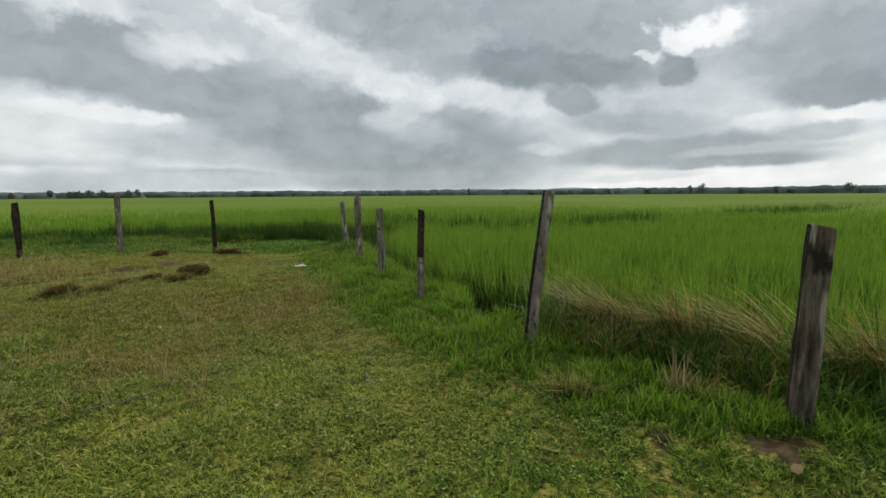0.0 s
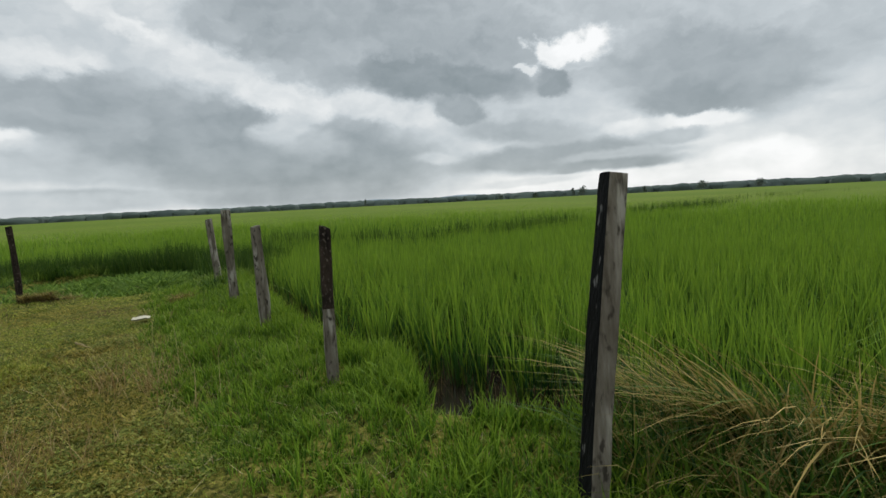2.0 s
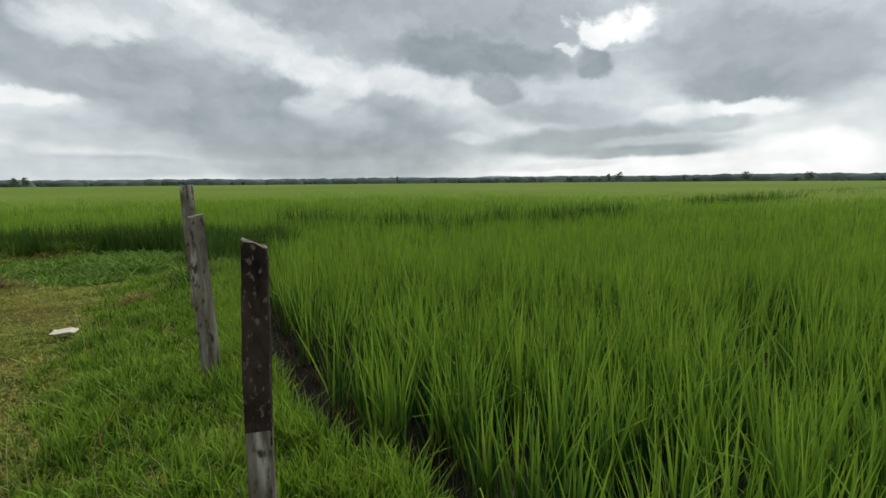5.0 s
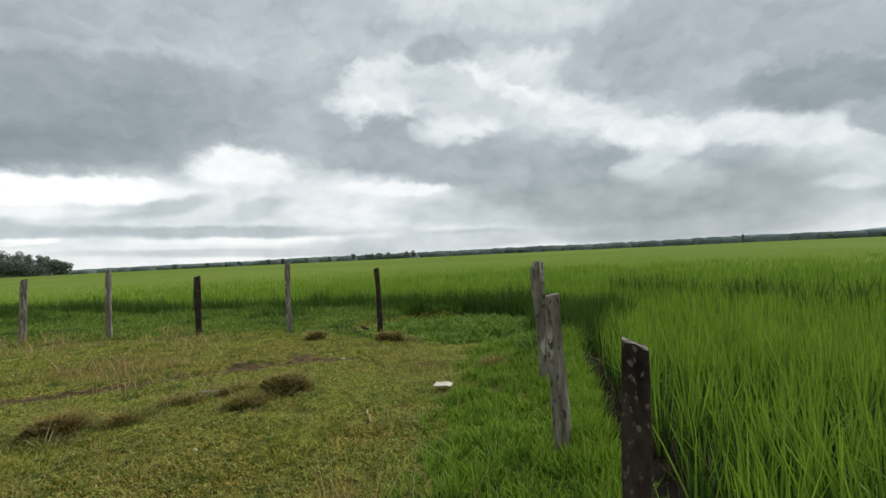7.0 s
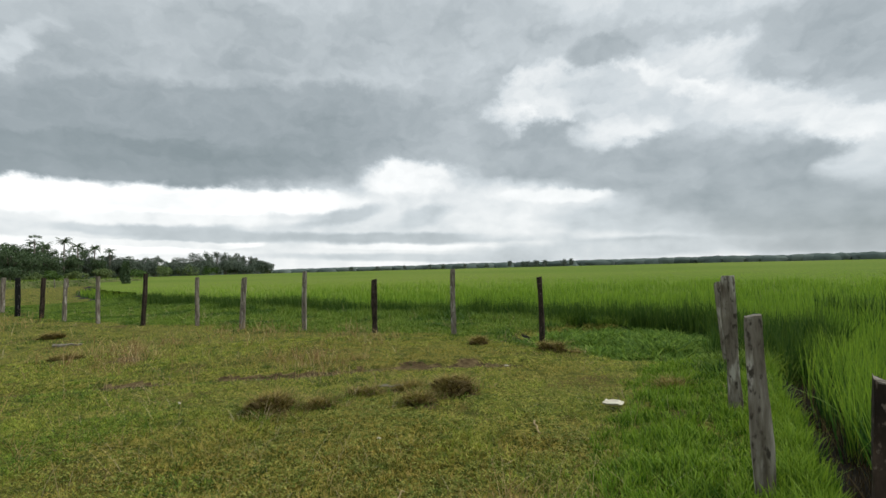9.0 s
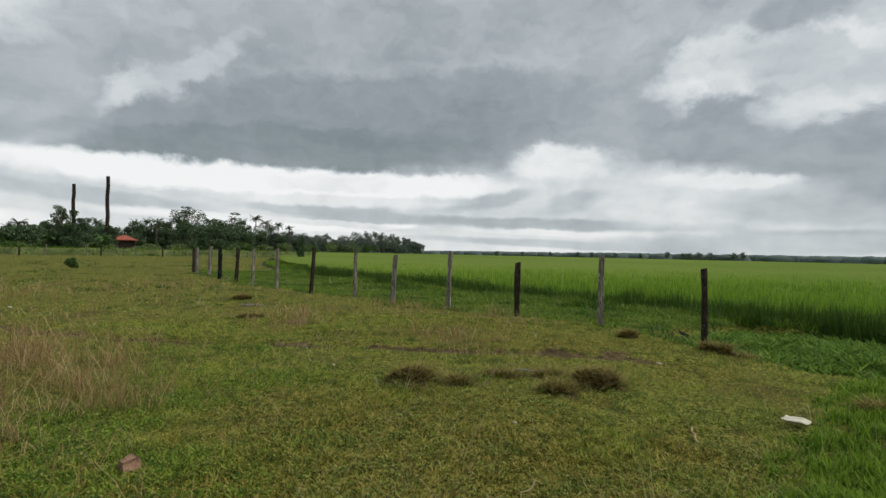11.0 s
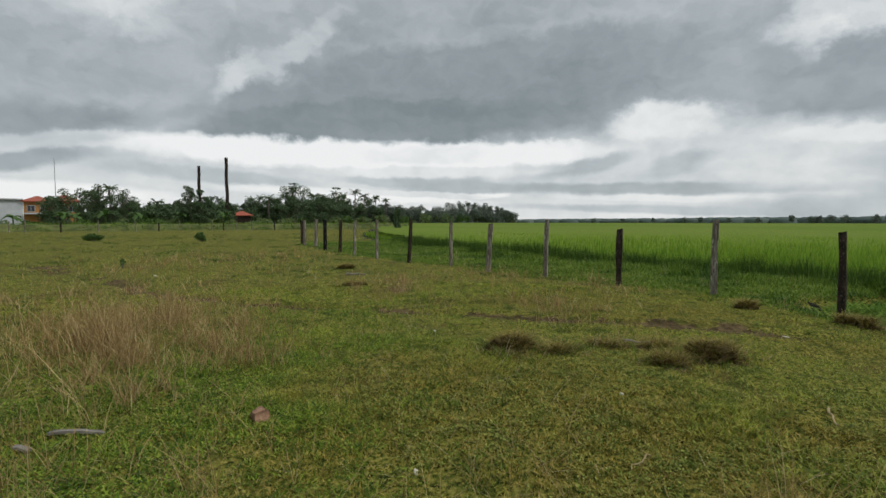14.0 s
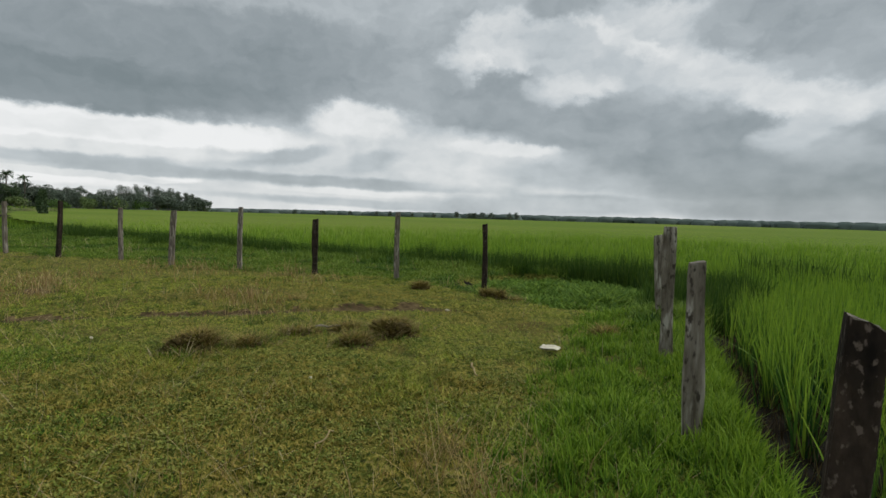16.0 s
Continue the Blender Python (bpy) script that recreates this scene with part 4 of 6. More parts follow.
rice(9, sx_, sy_, 0.64 + 0.3 * vnoise(sx_, sy_, 1.0, 56), np.full(len(sx_), 0.12), np.full(len(sx_), 0.03), "sedge_clumps", M_RICE_DARK, "dark sedge clumps standing above the rice", lean=0.25, segs=3)

# weeds between the western fence and the rice
vx, vy = box(150000, -36, -3.2, -3, 16)
vd = rice_depth(vx, vy)
vf = line_distance(vx, vy, FENCE[7:])
keep = (vd < -0.1) & (beyond_fence(vx, vy) | ((vx > -4.8) & (vd > -1.2))) & (vx < -3.4) & (wet_corner(vx, vy) < 0.3) & (rng.uniform(0, 1, len(vx)) < vnoise(vx, vy, 0.8, 57) * 0.7 + 0.35)
vx, vy = vx[keep][:30000], vy[keep][:30000]
vh = 0.05 + 0.42 * vnoise(vx, vy, 0.9, 58) * smooth(-2.4, -0.3, rice_depth(vx, vy)) + 0.05 * vnoise(vx, vy, 0.4, 50)
dull = vnoise(vx, vy, 1.3, 48) > 0.62 - 0.2 * smooth(-1.5, -0.2, rice_depth(vx, vy))
for mat_, lab, sel in ((M_MARSH, "rank green grass between fence and rice", ~dull), (M_RANK, "dark rank grass between fence and rice", dull)):
    tuft_blades("marsh_grass", vx[sel], vy[sel], 6, np.full(sel.sum(), 0.07), vh[sel], np.full(sel.sum(), 0.021), mat_, lab, lean=(0.05, 0.6), segs=2)

# lodged straw-coloured sedge between the nearest posts and the rice
gx_, gy_ = box(13000, 1.05, 9, 0.9, 5.4)
gd = rice_depth(gx_, gy_)
gf = line_distance(gx_, gy_, FENCE[:4])
keep = (gd < 0.15) & (gf > 0.12) & (gd > -1.9) & ~((gx_ < 1.85) & (gy_ > 4.55 + 0.3 * rng.uniform(-1, 1, len(gx_)))) & (gy_ > np.interp(gx_, [1, 2.75, 4.8, 9], [4.15, 3.05, 2.3, 0.9]))
gx_, gy_ = gx_[keep][:4200], gy_[keep][:4200]
half = int(len(gx_) * 0.62)
s1x, s1y, s2x, s2y = gx_[:half], gy_[:half], gx_[half:], gy_[half:]
tuft_blades("bank_sedge", s1x, s1y, 6, np.full(half, 0.05), 0.18 + 0.44 * vnoise(s1x, s1y, 0.45, 59) * smooth(-1.7, -0.9, rice_depth(s1x, s1y)), np.full(half, 0.017), M_RANK, "dense dark green sedge behind the fence posts", lean=(0.0, 0.5), bend=(0.0, 0.9), segs=3)
brown = vnoise(s2x, s2y, 0.5, 62) > 0.52
s2x, s2y = s2x[brown], s2y[brown]
tuft_blades("withered_sedge", s2x, s2y, 7, np.full(len(s2x), 0.05), 0.2 + 0.36 * vnoise(s2x, s2y, 0.4, 63), np.full(len(s2x), 0.011), M_STRAW, "withered brown sedge behind the fence posts", lean=(0.0, 0.6), bend=(0.1, 0.9), segs=3)
# long bent blades in swathes, all lodged the same way
lx, ly, la = [], [], []
for sx0, sy0, cnt in ((1.78, 4.62, 60), (1.95, 4.5, 95), (2.15, 4.6, 90), (2.3, 4.2, 120), (2.75, 4.1, 130), (3.15, 3.9, 120), (3.5, 3.6, 110), (4.1, 3.4, 110), (4.8, 3.2, 100), (5.6, 2.9, 90), (2.95, 3.65, 60), (3.9, 3.0, 60)):
    cnt = int(cnt * 1.5)
    lx.append(sx0 + rng.normal(0, 0.12, cnt)), ly.append(sy0 + 0.06 + rng.normal(0, 0.14, cnt)), la.append(rng.normal(rng.normal(3.25, 0.4), 0.25, cnt))
lx, ly, la = np.concatenate(lx), np.concatenate(ly), np.concatenate(la)
m = len(lx)
for mat_, lab, sel in ((M_SWATHE, "wind-bent straw-coloured sedge behind the fence", np.arange(m) % 10 < 7), (M_RANK, "wind-bent green sedge behind the fence", np.arange(m) % 10 >= 7)):
    q = len(lx[sel])
    blades("lodged_sedge", lx[sel], ly[sel], ground_z(lx[sel], ly[sel]) + 0.08, rng.uniform(0.45, 0.9, q), rng.uniform(0.008, 0.017, q), rng.uniform(0.15, 0.6, q), rng.uniform(0.3, 1.0, q), 5, mat_, lab, az=la[sel])
# lush grass round the feet of the nearest posts, dark green standing for shade
jx, jy = np.concatenate([rng.normal(a_, 0.24, c_) for a_, b_, c_ in ((2.78, 3.0, 420), (1.05, 4.05, 160), (2.2, 3.35, 260), (3.4, 2.6, 300), (1.6, 3.75, 200))]), np.concatenate([rng.normal(b_, 0.2, c_) for a_, b_, c_ in ((2.78, 3.0, 420), (1.05, 4.05, 160), (2.2, 3.35, 260), (3.4, 2.6, 300), (1.6, 3.75, 200))])
tuft_blades("rank_grass", jx, jy, 9, np.full(len(jx), 0.03), 0.04 + 0.1 * vnoise(jx, jy, 0.3, 64), np.full(len(jx), 0.0075), M_RANK, "rank green grass at the foot of the fence posts, darkened for shade", lean=(0.05, 0.7), bend=(0.1, 0.9), segs=3)

# pinkish seeding grass and dry stalks
SEED = [(-6.97, 0.58, 1.0, 0.75, 960), (-9.43, -1.85, 2.0, 1.2, 320), (-5.23, 1.99, 0.6, 0.5, 240), (-11.44, 3.94, 1.0, 0.8, 190), (-20.98, -1.83, 2.5, 1.6, 150), (-8.27, 6.92, 0.7, 0.5, 110), (-13.03, 6.76, 1.2, 0.6, 90), (-10.96, 8.56, 1.2, 0.5, 90),
        (-1.44, 3.44, 0.5, 0.4, 85), (-2.80, 3.06, 0.8, 0.5, 80), (-1.9, 4.9, 0.45, 0.4, 80), (-2.07, 6.23, 0.4, 0.3, 22), (-4.38, 1.38, 0.8, 0.6, 170), (-2.18, 5.98, 0.15, 0.12, 44), (-16.75, -4.50, 2.5, 1.5, 150), (-1.3, 2.3, 0.6, 0.5, 40), (-2.2, 2.4, 0.7, 0.5, 35), (-2.6, 4.6, 0.7, 0.6, 30),
        (-3.6, 2.75, 0.12, 0.1, 9), (-2.9, 3.0, 0.1, 0.1, 7), (-3.2, 1.9, 0.15, 0.12, 14), (-2.75, 2.2, 0.15, 0.12, 10), (-4.4, 2.2, 0.18, 0.15, 16), (-2.2, 3.75, 0.1, 0.1, 7), (-5.0, 1.2, 0.19, 0.19, 26),
        (-4.9, 2.0, 0.19, 0.19, 40), (-5.6, 1.3, 0.19, 0.19, 50), (-6.1, 1.9, 0.19, 0.19, 45), (-5.4, 2.5, 0.18, 0.18, 30), (-4.1, 1.9, 0.15, 0.15, 20), (-6.2, 0.9, 0.19, 0.19, 50)]
px_, py_, tall = (np.concatenate(c) for c in zip(*[(rng.normal(a, c, n), rng.normal(b, d, n), np.full(n, 1.0 if n > 600 or c < 0.2 else 0.62)) for a, b, c, d, n in SEED]))
sr = np.clip(np.hypot(px_ + 0.1, py_ - 4.2) / 5, 0.6, 5)
keep = (rice_depth(px_, py_) < -0.8) & (vnoise(px_, py_, 0.45, 96, 2) > rng.uniform(0.3, 0.58, len(px_))) & (np.hypot(px_, py_ - 4.2) > 1.7) & (np.hypot(px_ - 0.6, py_ - 1.5) > 1.6)
px_, py_, sr, tall = px_[keep], py_[keep], sr[keep], tall[keep]
tuft_blades("seeding_grass", px_, py_, 6, 0.035 * sr ** 0.5, tall * rng.uniform(0.2, 0.66, len(px_)), 0.0054 * sr ** 0.7, M_SEED, "pale brown seeding grass in patches", lean=(0.02, 0.6), bend=(0.0, 0.8), segs=3)
qx, qy, qr = around(3600, -0.1, 4.2, 1.6, 30, -40, 140, 1.2)
keep = (rice_depth(qx, qy) < -0.8) & (np.hypot(qx - 0.6, qy - 1.5) > 1.6) & (vnoise(qx, qy, 1.2, 93) > 0.45)
qx, qy, qr = qx[keep], qy[keep], qr[keep]
tuft_blades("dry_stalks", qx, qy, 2, np.full(len(qx), 0.02), rng.uniform(0.1, 0.42, len(qx)), 0.0035 * np.clip(qr / 4, 0.7, 4) ** 0.8, M_DRY, "scattered pale dry grass stalks", lean=(0.05, 0.9), bend=(0.0, 0.6), segs=3)
# fallen straw lying flat
rx_, ry_, rr_ = around(1500, 0.2, 3.0, 1.2, 9, -40, 120, 1.0)
keep = rice_depth(rx_, ry_) < -0.7
rx_, ry_ = rx_[keep], ry_[keep]
blades("fallen_straw", rx_, ry_, ground_z(rx_, ry_) + 0.025, rng.uniform(0.03, 0.06, len(rx_)), rng.uniform(0.003, 0.006, len(rx_)), rng.uniform(2, 5, len(rx_)), rng.uniform(0, 0.2, len(rx_)), 2, M_DRY, "fallen dry straw on the turf")

# broad-leaved weeds in the wet corner
hn = 2600
hwx, hwy = rng.normal(-6.7, 1.3, hn), rng.normal(13.3, 1.0, hn)
keep = (wet_corner(hwx, hwy) > 0.9) & (rng.uniform(0, 1, hn) < 2.4 * vnoise(hwx, hwy, 0.7, 67) - 0.45) & (rice_depth(hwx, hwy) < 0.6)
hwx, hwy = hwx[keep], hwy[keep]
tuft_blades("marsh_weeds", hwx, hwy, 7, np.full(len(hwx), 0.06), 0.1 + 0.24 * vnoise(hwx, hwy, 0.5, 66), np.full(len(hwx), 0.055), M_WEED, "broad-leaved green marsh weeds in the wet corner", lean=(0.4, 1.6), segs=3, category="weeds")

# a tuft of dead leaves standing before the sedge
tuft_blades("dry_tuft", rng.normal(2.07, 0.03, 5), rng.normal(3.18, 0.03, 5), 9, np.full(5, 0.02), rng.uniform(0.2, 0.34, 5), np.full(5, 0.011), M_DRY, "dry tan tuft of dead leaves by the sedge", lean=(0.0, 0.3), bend=(0.0, 0.4), segs=3)

# ---- fence ----


def wooden_post(x, y, top, foot_z, dx, dy, w, d, turn, mat_front, mats, cut, label, seed, style="plain"):
    """A hewn post from its foot to its leaning top. mats: (bark side material, charred azimuth or None, split height)."""
    r = random.Random(seed)
    bm = bmesh.new()
    rings, sides = 26, 20
    h = top - foot_z + 0.25
    prev = None
    ph = [r.uniform(0, 6.28) for _ in range(6)]
    for k in range(rings + 1):
        t = k / rings
        zz = -0.25 + h * t
        ring = []
        for s in range(sides):
            a = 2 * math.pi * s / sides
            c, sn = math.cos(a), math.sin(a)
            p = 0.26   # squareness
            ux = math.copysign(abs(c) ** p, c) * w / 2
            uy = math.copysign(abs(sn) ** p, sn) * d / 2
            wob = 1 + 0.05 * math.sin(5 * t + ph[0] + a) + 0.035 * math.sin(13 * t + ph[1] + 2 * a) + r.uniform(-0.025, 0.025)
            if style == "waney":
                wob *= 1 - 0.28 * math.exp(-((t - 0.25) / 0.12) ** 2) * max(0, math.cos(a - ph[2])) + 0.1 * math.sin(7 * t + ph[3])
            taper = 1.06 - 0.1 * t
            vx, vy = ux * wob * taper, uy * wob * taper
            ct, st = math.cos(turn), math.sin(turn)
            vx, vy = vx * ct - vy * st, vx * st + vy * ct
            vz = zz
            if k == rings:
                vz += cut * (vx * math.cos(turn) + vy * math.sin(turn)) / w + r.uniform(-0.006, 0.006) - 0.25 * abs(vx * vy) / w
                vx, vy = vx * 0.94, vy * 0.94
            bow = 0.012 * math.sin(3.1 * t + ph[4])
            ring.append(bm.verts.new((x + dx * t + vx + bow, y + dy * t + vy + bow * 0.6, foot_z + vz)))
        if prev:
            for s in range(sides):
                f = bm.faces.new((prev[s], prev[(s + 1) % sides], ring[(s + 1) % sides], ring[s]))
                facing_a = 2 * math.pi * (s + 0.5) / sides + turn
                if mats[0] is not None and math.cos(facing_a - mats[0]) > 0.72:
                    f.material_index = 1
                if mats[1] is not None and zz > mats[1] + 0.03 * math.sin(3 * facing_a):
                    f.material_index = 1
        prev = ring
    cap = bm.faces.new(prev)
    bm.normal_update()
    me = bpy.data.meshes.new("fence_post")
    bm.to_mesh(me)
    bm.free()
    for m in mat_front:
        me.materials.append(m)
    ob = new("fence_post", me)
    return tagged(ob, label, "fence post", "posts of the field fence")


GREY, CHARRED, DARK = M_GREY_WOOD, M_CHAR, M_DARK_WOOD
# x, y, top, foot, lean x, lean y, width, depth, turn (degrees), materials, charred side, split height, slope of the cut, label
POSTS = [
    (2.66, 2.87, 1.29, 0.02, -0.04, -0.17, 0.13, 0.085, -13, (M_OLD_WOOD, DARK), 167, None, -0.02, "thick leaning grey timber fence post with dark cracks"),
    (1.0, 4.05, 1.5, 0.08, 0.165, 0.14, 0.094, 0.098, 17, (GREY, CHARRED), 197, None, -0.01, "leaning square fence post, one side charred black"),
    (-0.445, 5.778, 1.275, 0.10, 0.0, 0.0, 0.085, 0.085, 20, (GREY, DARK), None, 0.60, -0.035, "fence post, upper half dark brown, lower half pale grey"),
    (-1.57, 7.38, 1.255, 0.10, 0.0, 0.02, 0.108, 0.09, 30, (GREY, DARK), None, None, 0.02, "grey weathered fence post with notches"),
    (-2.65, 9.1, 1.447, 0.10, 0.03, -0.05, 0.12, 0.10, 30, (GREY, DARK), None, None, 0.0, "crooked grey fence post with a hollowed side"),
    (-3.73, 10.99, 1.306, 0.06, -0.06, -0.04, 0.11, 0.10, 15, (GREY, DARK), None, None, 0.02, "thin grey fence post beside the ditch"),
    (-7.45, 11.06, 1.346, 0.03, -0.09, 0.0, 0.105, 0.10, 40, (DARK, GREY), None, None, 0.02, "dark leaning fence post by the wet corner"),
    (-9.85, 10.47, 1.55, 0.0, -0.02, 0.02, 0.12, 0.11, 60, (GREY, CHARRED), 205, None, 0.03, "tall fence post, charred on one side"),
    (-11.52, 9.17, 1.33, -0.02, -0.03, 0.05, 0.14, 0.11, 60, (DARK, GREY), None, None, 0.03, "crooked dark fence post"),
    (-13.22, 7.9, 1.57, 0.0, 0.0, 0.03, 0.11, 0.1, 60, (GREY, DARK), None, None, 0.0, "straight grey fence post"),
    (-14.9, 6.6, 1.44, -0.02, -0.1, 0.12, 0.14, 0.12, 70, (GREY, GREY), None, None, 0.02, "pale leaning fence post"),
    (-16.7, 5.64, 1.47, 0.0, 0.0, 0.02, 0.10, 0.1, 20, (GREY, DARK), None, None, 0.0, "slim grey fence post"),
    (-17.98, 4.24, 1.62, 0.0, 0.0, 0.08, 0.11, 0.1, 30, (DARK, GREY), None, None, 0.0, "slim tall brown fence post"),
    (-19.99, 2.99, 1.56, 0.0, 0.02, 0.0, 0.11, 0.1, 30, (GREY, DARK), None, None, 0.0, "slim grey fence post"),
    (-21.88, 1.9, 1.53, 0.0, 0.0, 0.04, 0.12, 0.1, 30, (GREY, DARK), None, None, 0.0, "slim grey fence post"),
    (-24.18, 0.96, 1.55, 0.0, 0.1, 0.08, 0.15, 0.12, 30, (DARK, GREY), None, None, 0.0, "dark leaning fence post"),
    (-26.46, -0.09, 1.58, 0.0, 0.05, 0.0, 0.18, 0.15, 30, (CHARRED, DARK), None, None, 0.0, "thick black fence post"),
    (-29.8, -1.18, 1.6, 0.0, 0.0, 0.05, 0.18, 0.15, 30, (GREY, DARK), None, None, 0.0, "grey fence post at the corner"),
    (-31.2, -2.1, 1.55, 0.0, 0.0, 0.0, 0.16, 0.15, 30, (GREY, GREY), None, None, 0.0, "pale fence post at the corner"),
    (-33.3, -2.7, 1.55, 0.0, 0.0, 0.0, 0.17, 0.15, 30, (DARK, DARK), None, None, 0.0, "dark fence post at the corner"),
]
for k, (x, y, top, foot, lx, ly, w, d, turn, mats, char, split, cut, label) in enumerate(POSTS):
    gz = float(ground_z(np.array([x]), np.array([y]))[0])
    wooden_post(x, y, top, gz, lx, ly, w, d, radians(turn), mats, (None if char is None else radians(char), split), cut, label, 100 + k, "waney" if k in (3, 4, 6, 8) else "plain")


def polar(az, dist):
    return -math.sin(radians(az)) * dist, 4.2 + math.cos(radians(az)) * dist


# ---- trees ----


def leaf_cloud(name, clumps, count, size, mat, parent, r):
    """Small folded leaf clumps filling several lobes (x, y, z, rx, ry, rz)."""
    vols = np.array([c[3] * c[4] * c[5] for c in clumps]) ** 0.7
    pick = r.choice(len(clumps), count, p=vols / vols.sum())
    c = np.array(clumps)[pick]
    d = r.normal(0, 1, (count, 3))
    d /= np.linalg.norm(d, axis=1)[:, None]
    rad = r.uniform(0.35, 1.08, count) ** 0.6
    p = c[:, :3] + d * c[:, 3:] * rad[:, None]
    u = r.normal(0, 1, (count, 3))
    u /= np.linalg.norm(u, axis=1)[:, None]
    v = np.cross(u, r.normal(0, 1, (count, 3)))
    v /= np.linalg.norm(v, axis=1)[:, None]
    s = size * r.uniform(0.6, 1.5, count)[:, None]
    quad = np.stack([p - u * s, p - v * s * 0.55, p + u * s, p + v * s * 0.55], 1)
    me = fast_mesh(name, quad.reshape(-1, 3), np.arange(count * 4), np.arange(count) * 4, mat)
    ob = new(name, me)
    ob.parent = parent
    return ob


def tube(bm, a, b, ra, rb, sides=7):
    a, b = Vector(a), Vector(b)
    q = (b - a).to_track_quat("Z", "Y")
    ends = []
    for p, rad in ((a, ra), (b, rb)):
        ends.append([bm.verts.new(p + q @ Vector((math.cos(2 * math.pi * s / sides) * rad, math.sin(2 * math.pi * s / sides) * rad, 0))) for s in range(sides)])
    for s in range(sides):
        bm.faces.new((ends[0][s], ends[0][(s + 1) % sides], ends[1][(s + 1) % sides], ends[1][s]))
    bm.faces.new(ends[1])


def pipe(bm, pts, radii, sides=8):
    """One closed bent tube through pts."""
    prev = None
    for k, (p, rad) in enumerate(zip(pts, radii)):
        ring = [bm.verts.new((p[0] + math.cos(2 * math.pi * s / sides) * rad, p[1] + math.sin(2 * math.pi * s / sides) * rad, p[2])) for s in range(sides)]
        if prev:
            for s in range(sides):
                bm.faces.new((prev[s], prev[(s + 1) % sides], ring[(s + 1) % sides], ring[s]))
        prev = ring
    bm.faces.new(prev)


def part(name, bm, mat, parent, label=""):
    me = bpy.data.meshes.new(name)
    bm.to_mesh(me)
    bm.free()
    me.materials.append(mat)
    ob = new(name, me)
    ob.parent = parent
    if label:
        ob["label"] = label
    return ob


def broadleaf(x, y, h, spread, seed, mat, label, leaves=1600, base=0.25, name="tree", category="tree", leaf=0.22, z0=0.0, group="trees"):
    r = np.random.default_rng(seed)
    top = tagged(new(name), label, category, group)
    top.location = (x, y, z0)
    bm = bmesh.new()
    fork = h * r.uniform(0.3, 0.42)
    tube(bm, (0, 0, -0.2), (r.normal(0, 0.1), r.normal(0, 0.1), fork), h * 0.028, h * 0.02)
    clumps = []
    for _ in range(36):
        a, rr = r.uniform(0, 6.28), spread * r.uniform(0.05, 0.88)
        zz = h * r.uniform(base + 0.2, 0.9) * (1 - 0.22 * rr / spread)
        cl = (math.cos(a) * rr, math.sin(a) * rr, zz)
        tube(bm, (0, 0, fork * r.uniform(0.7, 1.0)), cl, h * 0.011, h * 0.003, 5)
        k = spread * r.uniform(0.2, 0.36)
        clumps.append((*cl, k, k, k * r.uniform(0.6, 0.95)))
    clumps.append((0, 0, h * (base + 0.36), spread * 0.6, spread * 0.6, h * 0.24))
    part("trunk", bm, M_BARK, top)
    leaf_cloud("crown", clumps, leaves, leaf, mat, top, r)
    return top


def palm(x, y, h, seed, label, fan=False, z0=0.0):
    """A coconut palm with arching feathered fronds, or a sugar palm with a ball of stiff fans."""
    r = random.Random(seed)
    top = tagged(new("palm_tree"), label, "palm tree", "palms")
    top.location = (x, y, z0)
    bm = bmesh.new()
    bend = r.uniform(-0.06, 0.06) * h
    pts = [(bend * (k / 6) ** 2, 0, -0.2 + h * k / 6) for k in range(7)]
    pipe(bm, pts, [0.2, 0.17, 0.165, 0.16, 0.16, 0.155, 0.15])
    part("trunk", bm, M_BARK, top)
    bm = bmesh.new()
    c = Vector(pts[-1])
    for k in range(20 if fan else 26):
        a = r.uniform(0, 6.28)
        up = r.uniform(-0.5, 1.0) if fan else r.uniform(-0.25, 1.0)
        d = Vector((math.cos(a), math.sin(a), 0))
        side = Vector((-d.y, d.x, 0))
        if fan:
            dirv = (d + Vector((0, 0, up * 1.2))).normalized()
            stem = c + dirv * r.uniform(0.7, 1.0)
            bm.faces.new([bm.verts.new(c - side * 0.03), bm.verts.new(c + side * 0.03), bm.verts.new(stem)])
            for s in range(9):
                q = (s - 4) / 4 * 1.25
                tipv = stem + (dirv * math.cos(q) + side * math.sin(q)) * r.uniform(0.75, 1.0)
                w = dirv.cross(side) * 0.02 + side * 0.1
                bm.faces.new([bm.verts.new(stem - w * 0.3), bm.verts.new(tipv - w), bm.verts.new(tipv + w)])
        else:
            length = r.uniform(2.3, 3.2)
            last = c
            for s in range(1, 15):
                t = s / 14
                p = c + d * length * t * (0.95 - 0.2 * t) + Vector((0, 0, length * ((up + 0.3) * 0.85 * t - 0.62 * t * t)))
                axis = (p - last).normalized()
                for sg in (-1, 1):
                    lf = (side * sg * r.uniform(0.6, 1.1) + axis * 0.9 - Vector((0, 0, r.uniform(0.2, 0.7)))).normalized() * (0.5 * math.sin(math.pi * min(1, 0.15 + t * 0.85)) + 0.14)
                    bm.faces.new([bm.verts.new(last), bm.verts.new(p), bm.verts.new(last.lerp(p, 0.6) + lf)])
                bm.faces.new([bm.verts.new(last - side * 0.03), bm.verts.new(p - side * 0.02), bm.verts.new(p + side * 0.02), bm.verts.new(last + side * 0.03)])
                last = p
    part("crown", bm, M_LEAF, top)
    return top


